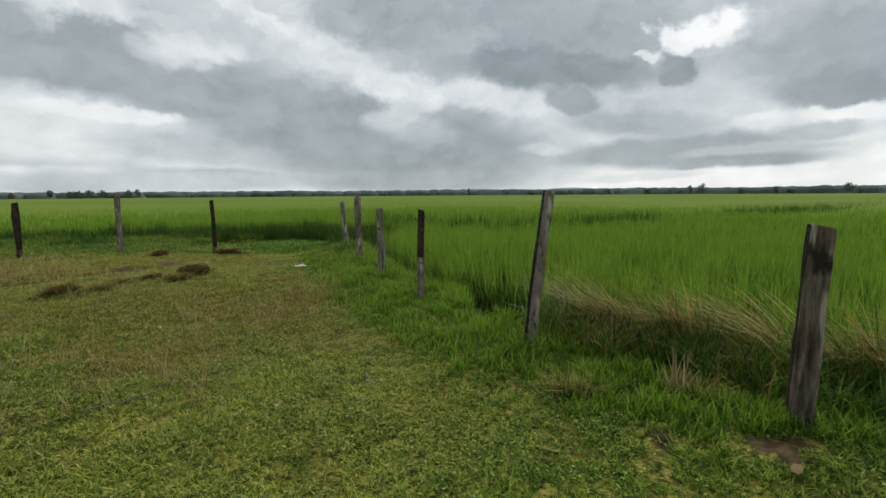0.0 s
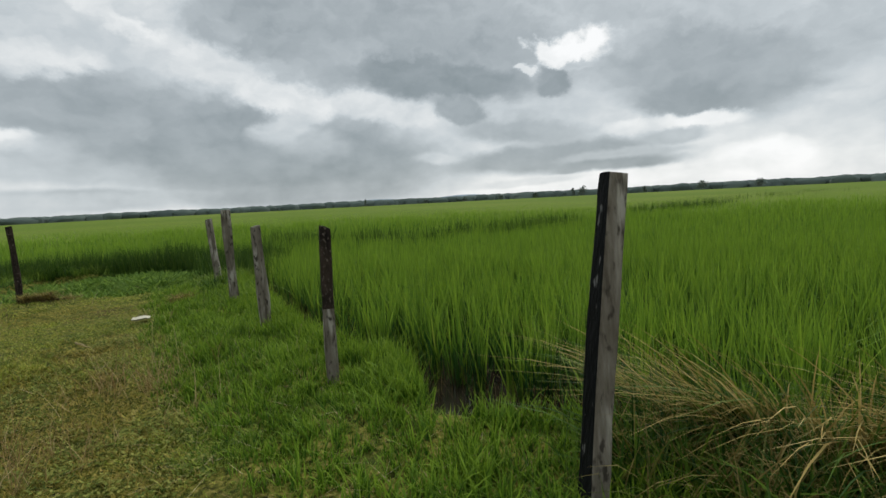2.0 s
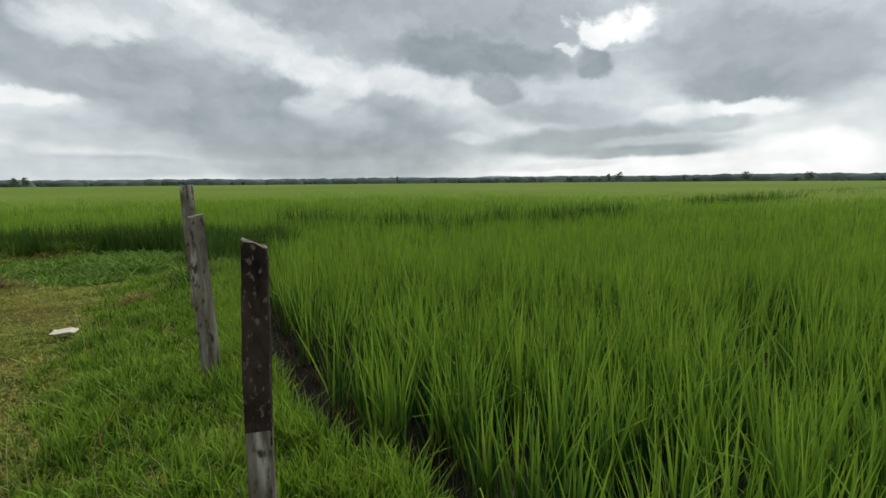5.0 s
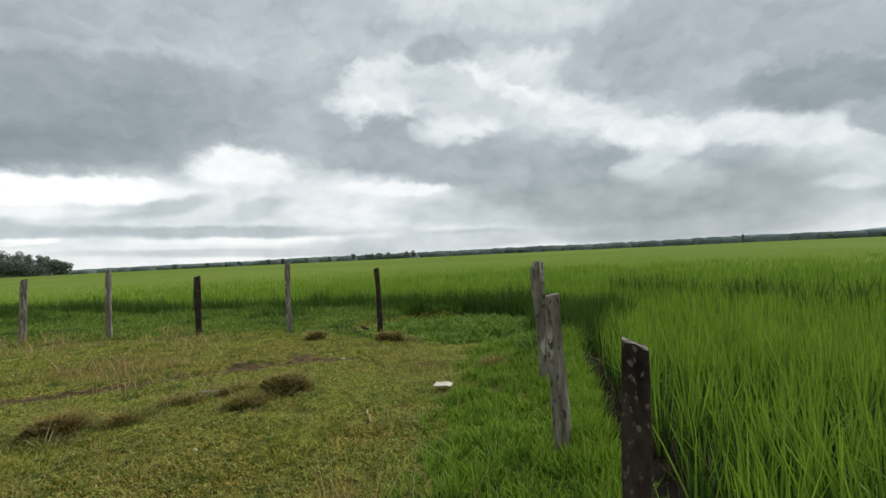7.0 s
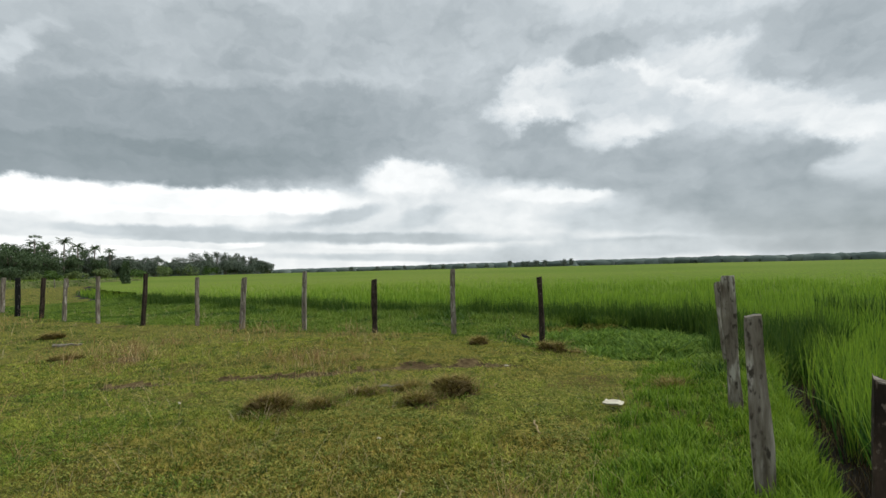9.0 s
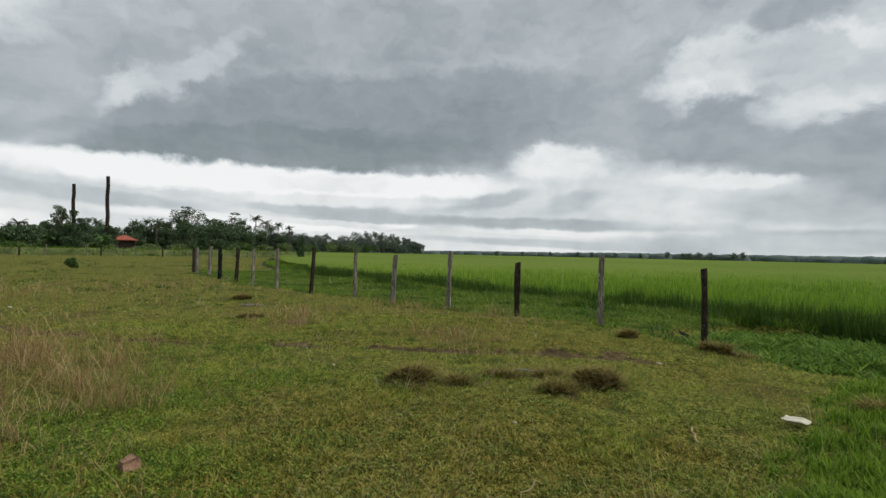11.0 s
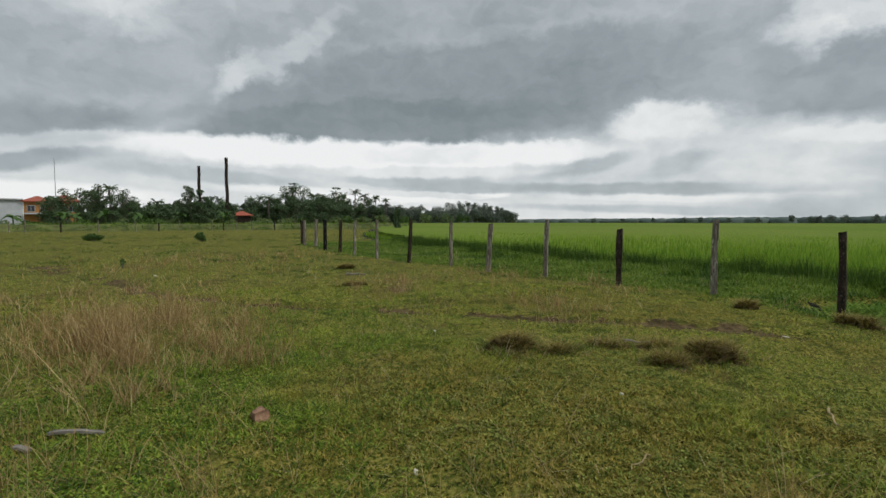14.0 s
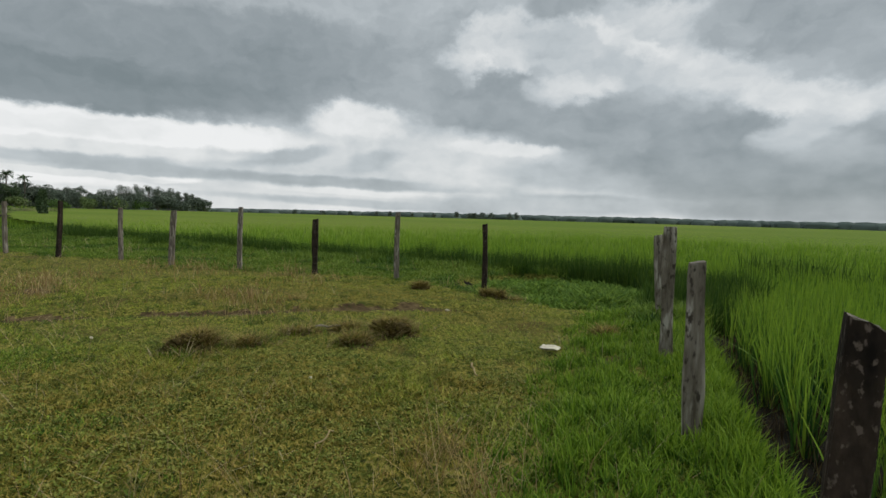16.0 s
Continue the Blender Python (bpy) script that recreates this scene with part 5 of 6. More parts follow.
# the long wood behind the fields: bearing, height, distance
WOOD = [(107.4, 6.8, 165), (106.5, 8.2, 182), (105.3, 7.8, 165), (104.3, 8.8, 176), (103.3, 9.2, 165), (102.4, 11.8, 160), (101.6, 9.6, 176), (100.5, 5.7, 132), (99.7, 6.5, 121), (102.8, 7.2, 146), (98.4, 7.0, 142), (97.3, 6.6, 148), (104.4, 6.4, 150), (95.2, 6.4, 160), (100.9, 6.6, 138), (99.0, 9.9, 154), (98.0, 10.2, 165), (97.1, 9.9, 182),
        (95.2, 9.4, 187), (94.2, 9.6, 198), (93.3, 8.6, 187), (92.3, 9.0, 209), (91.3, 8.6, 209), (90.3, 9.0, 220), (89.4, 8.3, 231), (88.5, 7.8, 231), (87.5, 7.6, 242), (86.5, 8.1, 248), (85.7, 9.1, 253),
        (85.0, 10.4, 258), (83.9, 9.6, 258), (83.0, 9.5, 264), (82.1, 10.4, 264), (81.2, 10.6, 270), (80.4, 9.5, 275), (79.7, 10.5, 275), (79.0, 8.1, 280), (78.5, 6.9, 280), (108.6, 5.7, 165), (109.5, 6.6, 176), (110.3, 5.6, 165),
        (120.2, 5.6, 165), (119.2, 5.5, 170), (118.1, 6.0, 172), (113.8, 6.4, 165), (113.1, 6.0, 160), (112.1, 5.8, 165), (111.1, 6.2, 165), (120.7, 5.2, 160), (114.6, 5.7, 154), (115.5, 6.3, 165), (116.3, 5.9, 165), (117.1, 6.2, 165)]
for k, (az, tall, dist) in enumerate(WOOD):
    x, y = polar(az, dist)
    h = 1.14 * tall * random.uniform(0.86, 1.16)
    broadleaf(x, y, h, h * random.uniform(0.28, 0.42), 500 + k, M_LEAF if dist < 190 else M_LEAF_WOOD_HAZED, "dark green broadleaf tree in the long wood", leaves=5200, base=0.0, leaf=0.16, group="trees of the long wood")
# nearer trees by the houses: bearing, height, distance, spread
for k, (az, tall, dist, sp) in enumerate([(112.9, 7.2, 99, 0.3), (111.4, 7.0, 102, 0.26), (112.0, 4.9, 97, 0.36), (123.4, 6.3, 110, 0.42), (124.1, 5.2, 113, 0.4), (121.3, 8.2, 131, 0.34), (120.6, 8.8, 135, 0.34), (118.5, 7.8, 135, 0.34), (130.0, 4.6, 150, 0.5), (129.0, 4.2, 158, 0.5),
                                        (121.8, 5.3, 127, 0.34), (119.6, 6.6, 131, 0.34), (117.9, 5.9, 138, 0.36), (128.2, 3.9, 166, 0.4), (109.2, 4.6, 105, 0.34)]):
    x, y = polar(az, dist)
    h = 1.22 * tall
    broadleaf(x, y, h, h * sp * 0.86, 700 + k, M_LEAF, "dark bushy tree near the houses", leaves=5600, base=-0.05, leaf=0.12, group="trees near the houses")
for k, (az, tall, dist, fan) in enumerate([(119.6, 8.6, 133, False), (129.3, 5.6, 140, False), (116.4, 6.2, 185, False), (95.9, 11.3, 176, False), (93.6, 10.1, 193, False), (117.7, 6.7, 185, False), (102.5, 11.9, 157, True), (98.0, 10.2, 150, True), (97.4, 9.0, 156, False), (94.9, 9.8, 172, False), (100.4, 8.6, 150, False), (105.2, 8.4, 160, False), (106.9, 7.9, 165, False), (106.0, 8.5, 170, False),
                                         (92.4, 9.7, 204, False), (115.7, 6.3, 154, False), (110.2, 7.7, 165, False), (104.0, 8.8, 165, True)]):
    x, y = polar(az, dist)
    palm(x, y, tall + 0.1, 800 + k, "sugar palm with stiff fan leaves" if fan else "coconut palm above the trees", fan)
# two tall dead trunks
for k, (az, tall, dist, w) in enumerate([(111.9, 11.5, 102, 0.26), (109.3, 13.6, 105, 0.3)]):
    x, y = polar(az, dist)
    bm = bmesh.new()
    h = tall
    pts = [(0.1 * math.sin(j), 0.08 * math.cos(1.7 * j), -0.2 + (h + 0.2) * j / 8) for j in range(9)]
    pipe(bm, pts, [w * (1.1 - 0.02 * j) for j in range(9)], 10)
    ob = part("dead_palm_trunk", bm, M_DARK_WOOD, None)
    ob.location = (x, y, 0)
    tagged(ob, "tall bare dead palm trunk without a crown", "dead tree", "dead palm trunks")

# far woods at the horizon, haze painted into their grey-green
count = 6500
fa = np.radians(rng.uniform(-70, 135, count))
fdist = rng.uniform(900, 1350, count)
fpx, fpy = -np.sin(fa) * fdist, np.cos(fa) * fdist
fh = 9.3 + 3.4 * vnoise(np.degrees(fa) * 10, fdist * 0.02, 60, 61) + rng.uniform(0, 1.8, count)
fh *= np.interp(np.degrees(fa), (-70, 20, 45, 60, 75, 135), (1.08, 1.0, 0.92, 0.8, 0.66, 0.66))
verts, loops = [], []
dirs = np.array([(math.cos(a), math.sin(a)) for a in np.arange(6) * math.pi / 3])
rad = rng.uniform(9, 22, count)
for lvl, (zz, rr) in enumerate(((0.0, 1.0), (0.55, 1.05), (0.9, 0.6))):
    jit = rng.uniform(0.75, 1.2, (count, 6))
    verts.append(np.stack([fpx[:, None] + dirs[None, :, 0] * rad[:, None] * rr * jit, fpy[:, None] + dirs[None, :, 1] * rad[:, None] * rr * jit, np.repeat((fh * zz)[:, None], 6, 1) + (0 if lvl == 0 else 1) * rng.uniform(-0.7, 0.7, (count, 6))], 2))
tipv = np.stack([fpx, fpy, fh], 1)[:, None]
allv = np.concatenate(verts + [tipv], 1)
allv[..., 2] += far_fall(fdist)[:, None] - 0.3
pattern = []
for lvl in range(2):
    for s in range(6):
        pattern += [lvl * 6 + s, lvl * 6 + (s + 1) % 6, lvl * 6 + 6 + (s + 1) % 6, lvl * 6 + 6 + s]
quads = len(pattern) // 4
for s in range(6):
    pattern += [12 + s, 12 + (s + 1) % 6, 18]
starts = np.r_[np.arange(quads) * 4, quads * 4 + np.arange(6) * 3]
loops = (np.arange(count)[:, None] * 19 + np.array(pattern)[None]).ravel()
begin = (np.arange(count)[:, None] * len(pattern) + starts[None]).ravel()
tagged(new("far_woods", fast_mesh("far_woods", allv.reshape(-1, 3), loops, begin, M_FAR_HAZED)), "low dark woodland along the horizon", "woods", kind="stuff")

# a long low ridge, distance haze painted into its pale blue-grey
M_RIDGE = material("hazy_ridge", [(0.3, (0.2, 0.25, 0.29)), (0.7, (0.24, 0.29, 0.33))], scale=0.004, rough=1.0, spec=0.0)
ridge_v, ridge_f = [], []
for k in range(61):
    az = -14 + 32 * k / 60
    swell = math.sin(math.pi * k / 60) ** 0.6 * (0.75 + 0.25 * math.sin(0.31 * k + 1))
    for dist, up in ((3100, 0.0), (3300, 0.7), (3500, 1.0), (3900, 0.0)):
        ridge_v.append((*[c * dist for c in (-math.sin(radians(az)), math.cos(radians(az)))], 40 * up * swell - 2))
for k in range(60):
    for j in range(3):
        ridge_f.append((k * 4 + j, k * 4 + j + 1, k * 4 + j + 5, k * 4 + j + 4))
tagged(mesh_object("far_ridge", ridge_v, ridge_f, M_RIDGE, None, True), "low blue-grey ridge far beyond the plain", "hill", kind="structure")

# ---- buildings and the far side of the pasture ----
M_WHITE = material("white_wall", [(0.3, (0.4, 0.43, 0.46)), (0.7, (0.52, 0.54, 0.56))], scale=0.8, rough=0.8)
M_ORANGE = material("ochre_wall", [(0.3, (0.3, 0.145, 0.045)), (0.7, (0.38, 0.195, 0.065))], scale=0.8, rough=0.85)
M_ROOF = material("red_roof", [(0.3, (0.24, 0.055, 0.03)), (0.7, (0.33, 0.085, 0.045))], scale=3, rough=0.7, bump=0.5, bump_scale=12)
M_TIN = material("grey_roof_sheet", [(0.3, (0.35, 0.36, 0.37)), (0.7, (0.5, 0.51, 0.52))], scale=2, rough=0.5)
M_DARKGLASS = material("dark_window", [(0.3, (0.02, 0.025, 0.03)), (0.7, (0.05, 0.055, 0.06))], scale=2, rough=0.2, spec=0.5)


def solid(bm, x0, x1, y0, y1, z0, z1):
    v = [bm.verts.new((x, y, z)) for z in (z0, z1) for x, y in ((x0, y0), (x1, y0), (x1, y1), (x0, y1))]
    for q in ((3, 2, 1, 0), (4, 5, 6, 7), (0, 1, 5, 4), (1, 2, 6, 5), (2, 3, 7, 6), (3, 0, 4, 7)):
        bm.faces.new([v[i] for i in q])


def boxed(name, dims, mat, parent, label=""):
    bm = bmesh.new()
    solid(bm, *dims)
    return part(name, bm, mat, parent, label)


def hip_roof(name, x0, x1, y0, y1, z, h, mat, parent):
    """A hipped roof with eaves of some thickness and a short ridge."""
    bm = bmesh.new()
    solid(bm, x0, x1, y0, y1, z - 0.12, z)
    cx_, cy_, ins = (x0 + x1) / 2, (y0 + y1) / 2, min(x1 - x0, y1 - y0) / 2
    ridge = max(0.2, (x1 - x0) / 2 - ins)
    b = [bm.verts.new(p) for p in ((x0, y0, z + 0.004), (x1, y0, z + 0.004), (x1, y1, z + 0.004), (x0, y1, z + 0.004))]
    r = [bm.verts.new((cx_ - ridge, cy_, z + h)), bm.verts.new((cx_ + ridge, cy_, z + h))]
    for q in ((b[0], b[1], r[1], r[0]), (b[1], b[2], r[1]), (b[2], b[3], r[0], r[1]), (b[3], b[0], r[0])):
        bm.faces.new(q)
    return part(name, bm, mat, parent)


def facing(name, az, dist, label, category, turn=0.0, height=1.12):
    """An empty whose x runs to the right as seen from the pasture and whose y runs away from it."""
    top = tagged(new(name), label, category)
    x, y = polar(az, dist)
    top.matrix_world = pose(x, y, 0, 0, 0, az + turn) @ Matrix.Diagonal((1.33, 1.33, height, 1))
    return top


house = facing("house", 123.95, 150, "ochre two-storey house with red hipped roofs", "house")
boxed("wall", (-4.0, 3.6, 0, 7, 0, 5.35), M_ORANGE, house)
hip_roof("roof", -4.4, 0.2, -0.5, 6, 5.4, 1.2, M_ROOF, house)
hip_roof("roof", -0.6, 4.2, -0.9, 7.2, 5.55, 1.5, M_ROOF, house)
for wx_ in (-3.0, -1.2, 1.4, 2.8):
    w = boxed("window", (wx_ - 0.55, wx_ + 0.55, -0.06, 0.05, 3.25, 4.55), M_WHITE, house, "pale window frame")
    for side in (-0.49, 0.02):
        boxed("pane", (wx_ + side, wx_ + side + 0.47, -0.075, -0.064, 3.31, 4.49), M_DARKGLASS, w, "dark window pane")
boxed("balcony", (-3.9, 0.4, -1.2, -0.004, 2.7, 3.0), M_WHITE, house, "pale concrete balcony slab")
shed = facing("warehouse", 127.4, 150, "white walled warehouse with a flat sheet roof", "building")
boxed("wall", (-0.4, 2.76, 0, 10, 0, 5.6), M_WHITE, shed)
boxed("roof", (-2.8, 2.8, -0.4, 10.4, 5.62, 5.85), M_TIN, shed, "grey overhanging sheet roof")
boxed("beam", (-2.7, -0.41, 0.2, 9.8, 4.9, 5.6), M_WHITE, shed)
hut = facing("hut", 107.9, 138, "small hut with a red tin roof among trees", "hut")
boxed("wall", (-1.6, 1.6, 0, 3, 0, 2.55), M_DARK_WOOD, hut, "dark boarded wall")
hip_roof("roof", -2.1, 2.1, -0.4, 3.4, 2.6, 1.0, M_ROOF, hut)
mx_, my_ = polar(123.7, 140)
bm = bmesh.new()
pipe(bm, [(0, 0, 0), (0, 0, 8), (0, 0, 8.05), (0, 0, 15.4)], [0.11, 0.1, 0.075, 0.06])
mast = part("utility_pole", bm, M_TIN, None)
mast.location = (mx_, my_, 0)
tagged(mast, "thin tall grey pole behind the house", "pole")

# a low earth bank with rough grass closes the pasture
BANK = [(-100, 4), (-93, -6), (-87, -20), (-82, -33), (-75, -49), (-66, -72), (-55, -98), (-40, -125)]
bank_pts = []
for (ax, ay), (bx2, by2) in zip(BANK[:-1], BANK[1:]):
    for q in range(14):
        bank_pts.append((ax + (bx2 - ax) * q / 14, ay + (by2 - ay) * q / 14))
bp = np.array(bank_pts)
tang = np.gradient(bp, axis=0)
tang /= np.linalg.norm(tang, axis=1)[:, None]
nor = np.stack([-tang[:, 1], tang[:, 0]], 1)
profile = [(-2.6, -0.1), (-1.6, 0.28), (-0.8, 0.75), (0.0, 0.95), (1.0, 0.98), (2.5, 0.9), (6, 0.85), (14, 0.4), (24, 0.0)]
sign = 1 if (nor[20] @ np.array([1.0, 0.3])) < 0 else -1
rowsv = []
for k, (pt, nn) in enumerate(zip(bp, nor)):
    for off, zz in profile:
        xx, yy = pt + nn * off * sign
        jit = float(vnoise(np.array([xx]), np.array([yy]), 1.5, 95)[0]) - 0.5
        rowsv.append((xx, yy, zz + 0.3 * jit * (zz > 0.1)))
w_ = len(profile)
faces = [(k * w_ + j, k * w_ + j + 1, (k + 1) * w_ + j + 1, (k + 1) * w_ + j) for k in range(len(bp) - 1) for j in range(w_ - 1)]
M_EARTH = material("grassy_bank", [(0.3, (0.045, 0.05, 0.016)), (0.55, (0.1, 0.115, 0.03)), (0.75, (0.17, 0.18, 0.055))], scale=0.7, bump=1.0, bump_scale=4, rough=0.95)
tagged(mesh_object("earth_bank", rowsv, faces, M_EARTH, None, True), "low grassy earth bank at the far side of the pasture", "bank", kind="structure")
pick = rng.integers(0, len(bp), 2600)
off = np.where(rng.uniform(0, 1, 2600) < 0.45, rng.uniform(-2.5, -0.7, 2600), rng.uniform(-0.7, 7, 2600))
kx, ky = bp[pick, 0] + nor[pick, 0] * off * sign + rng.normal(0, 0.4, 2600), bp[pick, 1] + nor[pick, 1] * off * sign + rng.normal(0, 0.4, 2600)
kz = np.interp(off, [p[0] for p in profile], [p[1] for p in profile])
# lit top and shaded face of the bank painted with two grass colours
face = off < -0.7
for mat_, lab, sel in ((M_RANK, "green grass on the face of the earth bank, darkened as its shaded side", face), (M_MARSH, "rough green grass on top of the earth bank, paled as its lit side", ~face)):
    q = int(sel.sum()) * 6
    blades("bank_weeds", np.repeat(kx[sel], 6) + rng.normal(0, 0.2, q), np.repeat(ky[sel], 6) + rng.normal(0, 0.2, q), np.repeat(kz[sel], 6) - 0.1, rng.uniform(0.25, 0.6, q), np.full(q, 0.06), rng.uniform(0.1, 0.7, q), rng.uniform(0, 0.5, q), 2, mat_, lab, az=None)

# back fence at the foot of the bank
for k, az in enumerate((128.2, 127.0, 125.9, 123.4, 120.6, 117.6, 115.6, 113.8, 110.8, 109.7, 108.4, 106.9, 104.6, 96.6, 95.6)):
    d = 80 + 3.0 * math.sin(k) + (5 if az < 116.1 else 0)
    x, y = polar(az, d)
    bm = bmesh.new()
    r = random.Random(900 + k)
    q = 0.07 if k % 3 else 0.11
    hh = r.uniform(1.2, 1.7)
    lean = r.uniform(-0.08, 0.08)
    pts = [(lean * t, r.uniform(-0.02, 0.02), -0.2 + (hh + 0.2) * t) for t in (0, 0.33, 0.66, 1)]
    pipe(bm, pts, [q, q * 0.97, q * 0.94, q * 0.9], 7)
    ob = part("fence_post", bm, M_DARK_WOOD if k % 3 == 0 else M_GREY_WOOD, None)
    ob.location = (x, y, 0)
    tagged(ob, "thin weathered post of the back fence", "fence post", "posts of the back fence")


def banana(x, y, h, seed, z0):
    r = random.Random(seed)
    top = tagged(new("banana_plant"), "light green banana plant with torn leaves", "banana plant", "banana plants")
    top.location = (x, y, z0)
    bm = bmesh.new()
    tube(bm, (0, 0, -0.1), (0, 0, h * 0.55), 0.12, 0.08, 8)
    part("stem", bm, M_LEAF_LIGHT, top)
    for k in range(8):
        bm = bmesh.new()
        a = k * 0.8 + r.uniform(-0.3, 0.3)
        d, s = Vector((math.cos(a), math.sin(a), 0)), Vector((-math.sin(a), math.cos(a), 0))
        up = r.uniform(0.35, 0.95)
        prev = None
        for j in range(7):
            t = j / 6
            p = Vector((0, 0, h * 0.5)) + d * h * 0.55 * t + Vector((0, 0, h * (up * t - 0.6 * t * t)))
            w = 0.06 + 0.34 * math.sin(math.pi * min(1, t * 0.95 + 0.05))
            row = [bm.verts.new(p - s * w + Vector((0, 0, -0.08))), bm.verts.new(p), bm.verts.new(p + s * w + Vector((0, 0, -0.08)))]
            if prev:
                bm.faces.new((prev[0], prev[1], row[1], row[0])), bm.faces.new((prev[1], prev[2], row[2], row[1]))
            prev = row
        part("leaf", bm, M_LEAF_LIGHT, top)


for k, (az, tall, dist) in enumerate([(123.2, 2.4, 98), (120.0, 3.0, 100), (117.3, 3.0, 100), (113.4, 2.7, 98), (126.7, 2.2, 104), (122.4, 2.5, 102), (109.6, 2.7, 98)]):
    x, y = polar(az, dist)
    banana(x, y, tall + 0.5, 40 + k, 0.55)


def bush(x, y, h, spread, seed, mat, label, leaves=500, leaf=0.1, z0=0.0, group="bushes", low=0.35):
    """A low rounded bush of several stems and uneven lobes."""
    r = np.random.default_rng(seed)
    top = tagged(new("bush"), label, "bush", group)
    top.location = (x, y, z0)
    bm = bmesh.new()
    lobes = []
    for _ in range(7):
        a, q = r.uniform(0, 6.28), spread * r.uniform(0.1, 0.65)
        c = (math.cos(a) * q, math.sin(a) * q, h * r.uniform(low, 0.72))
        tube(bm, (0, 0, -0.05), c, 0.02 + 0.012 * h, 0.008, 5)
        k = spread * r.uniform(0.3, 0.5)
        lobes.append((*c, k, k, h * r.uniform(0.22, 0.34)))
    part("stem", bm, M_BARK, top)
    leaf_cloud("foliage", lobes, leaves, leaf, mat, top, r)
    return top


bush(-39.39, -19.51, 0.72, 0.85, 1, M_LEAF_LIGHT, "light green low shrub alone on the pasture", 2200, 0.05, group="pasture shrubs", low=0.15)
bush(-37.34, -10.70, 0.78, 0.52, 5, M_LEAF_LIGHT, "small light green shrub alone on the pasture", 1600, 0.05, group="pasture shrubs", low=0.15)
bush(-16.88, -5.01, 0.34, 0.12, 3, M_LEAF_LIGHT, "tiny sapling in the pasture", 90, 0.03, group="pasture shrubs")
x, y = polar(91.2, 72)
bush(x, y, 3.4, 0.62, 4, M_LEAF, "dark narrow shrub at the edge of the rice", 2200, 0.12, low=0.1)
for k, (az, tall, dist, sp) in enumerate([(96.6, 2.9, 134, 4), (95.0, 2.7, 146, 5), (92.7, 3.9, 179, 6), (90.2, 3.8, 190, 7), (87.9, 4.9, 213, 8), (85.9, 5.4, 224, 9), (83.7, 5.0, 230, 9), (81.7, 4.7, 241, 9), (79.8, 3.8, 252, 8), (78.2, 2.7, 263, 7), (105.8, 2.6, 123, 4), (103.4, 2.4, 129, 5), (101.6, 2.4, 125, 4),
                                        (98.3, 3.1, 132, 4), (110.3, 2.1, 100, 3), (116.1, 2.0, 100, 4), (114.6, 2.2, 100, 4), (118.5, 2.1, 100, 4), (125.5, 1.5, 100, 3), (127.9, 1.8, 106, 4), (128.6, 1.4, 100, 3), (121.7, 1.9, 100, 3), (106.9, 1.7, 100, 3), (109.2, 1.7, 100, 3)]):
    x, y = polar(az, dist)
    bush(x, y, max(1.6, tall), sp * 0.6, 60 + k, M_SCRUB if k % 3 else M_LEAF_LIGHT, "scrubby bush in front of the wood", 700, 0.055 * math.sqrt(dist) * 0.35, group="scrub by the wood")

# dark undergrowth closes the wood between the trunks
for k in range(41):
    az = float(np.interp(k, (0, 10, 20, 30, 40), (116.8, 108.3, 98.8, 88.5, 78.2))) + random.uniform(-0.3, 0.3)
    dist = 150 + max(0, k - 7) * 3.0
    x, y = polar(az, dist)
    bush(x, y, (1.8 + random.uniform(0.02, 0.032) * dist) * (1 if k < 32 else 0.8), 5.2, 300 + k, M_LEAF if dist < 190 else M_LEAF_WOOD_HAZED, "dense dark undergrowth of the wood", 1500, 0.3, group="undergrowth of the wood")

# single trees far out on the plain: azimuth, distance, height, spread
for k, (az, dist, h, sp) in enumerate([(46.9, 720, 9.5, 7), (48.0, 715, 9, 7), (48.8, 725, 8.5, 6), (49.4, 722, 7.5, 5), (50.9, 700, 9, 4), (44.0, 710, 10.5, 4.5), (44.8, 720, 9, 6), (53.5, 760, 6.5, 4), (56, 760, 7, 4), (58.5, 760, 7.5, 4), (60, 770, 7, 5),
                                       (-10.0, 690, 8, 4), (-15.2, 640, 12.5, 8), (-14.1, 650, 10, 3), (-27.0, 600, 10, 7), (-21.5, 700, 8, 4), (-32, 640, 9, 7), (-2, 800, 7, 5), (2.5, 820, 7, 5), (-6, 760, 6.5, 5), (63, 800, 6.5, 4), (66, 800, 6, 5), (69, 820, 6, 4), (-18.5, 760, 7, 5), (15, 900, 8, 5)]):
    x, y = polar(az, dist)
    fall_ = float(far_fall(dist))
    broadleaf(x, y, h - fall_, sp * 0.95, 1200 + k, M_LEAF_FAR_HAZED, "lone dark tree far out on the plain", leaves=1100, base=0.08, leaf=0.45, z0=fall_, group="lone trees on the plain")
x, y = polar(9.45, 680)
broadleaf(x, y, 12.0, 1.8, 1300, M_LEAF_FAR_HAZED, "tall narrow tree far out on the plain", leaves=500, base=0.0, leaf=0.6, z0=float(far_fall(680)), group="lone trees on the plain")

# ---- small things on the pasture ----


def gz(x, y):
    return float(ground_z(np.array([x]), np.array([y]))[0])


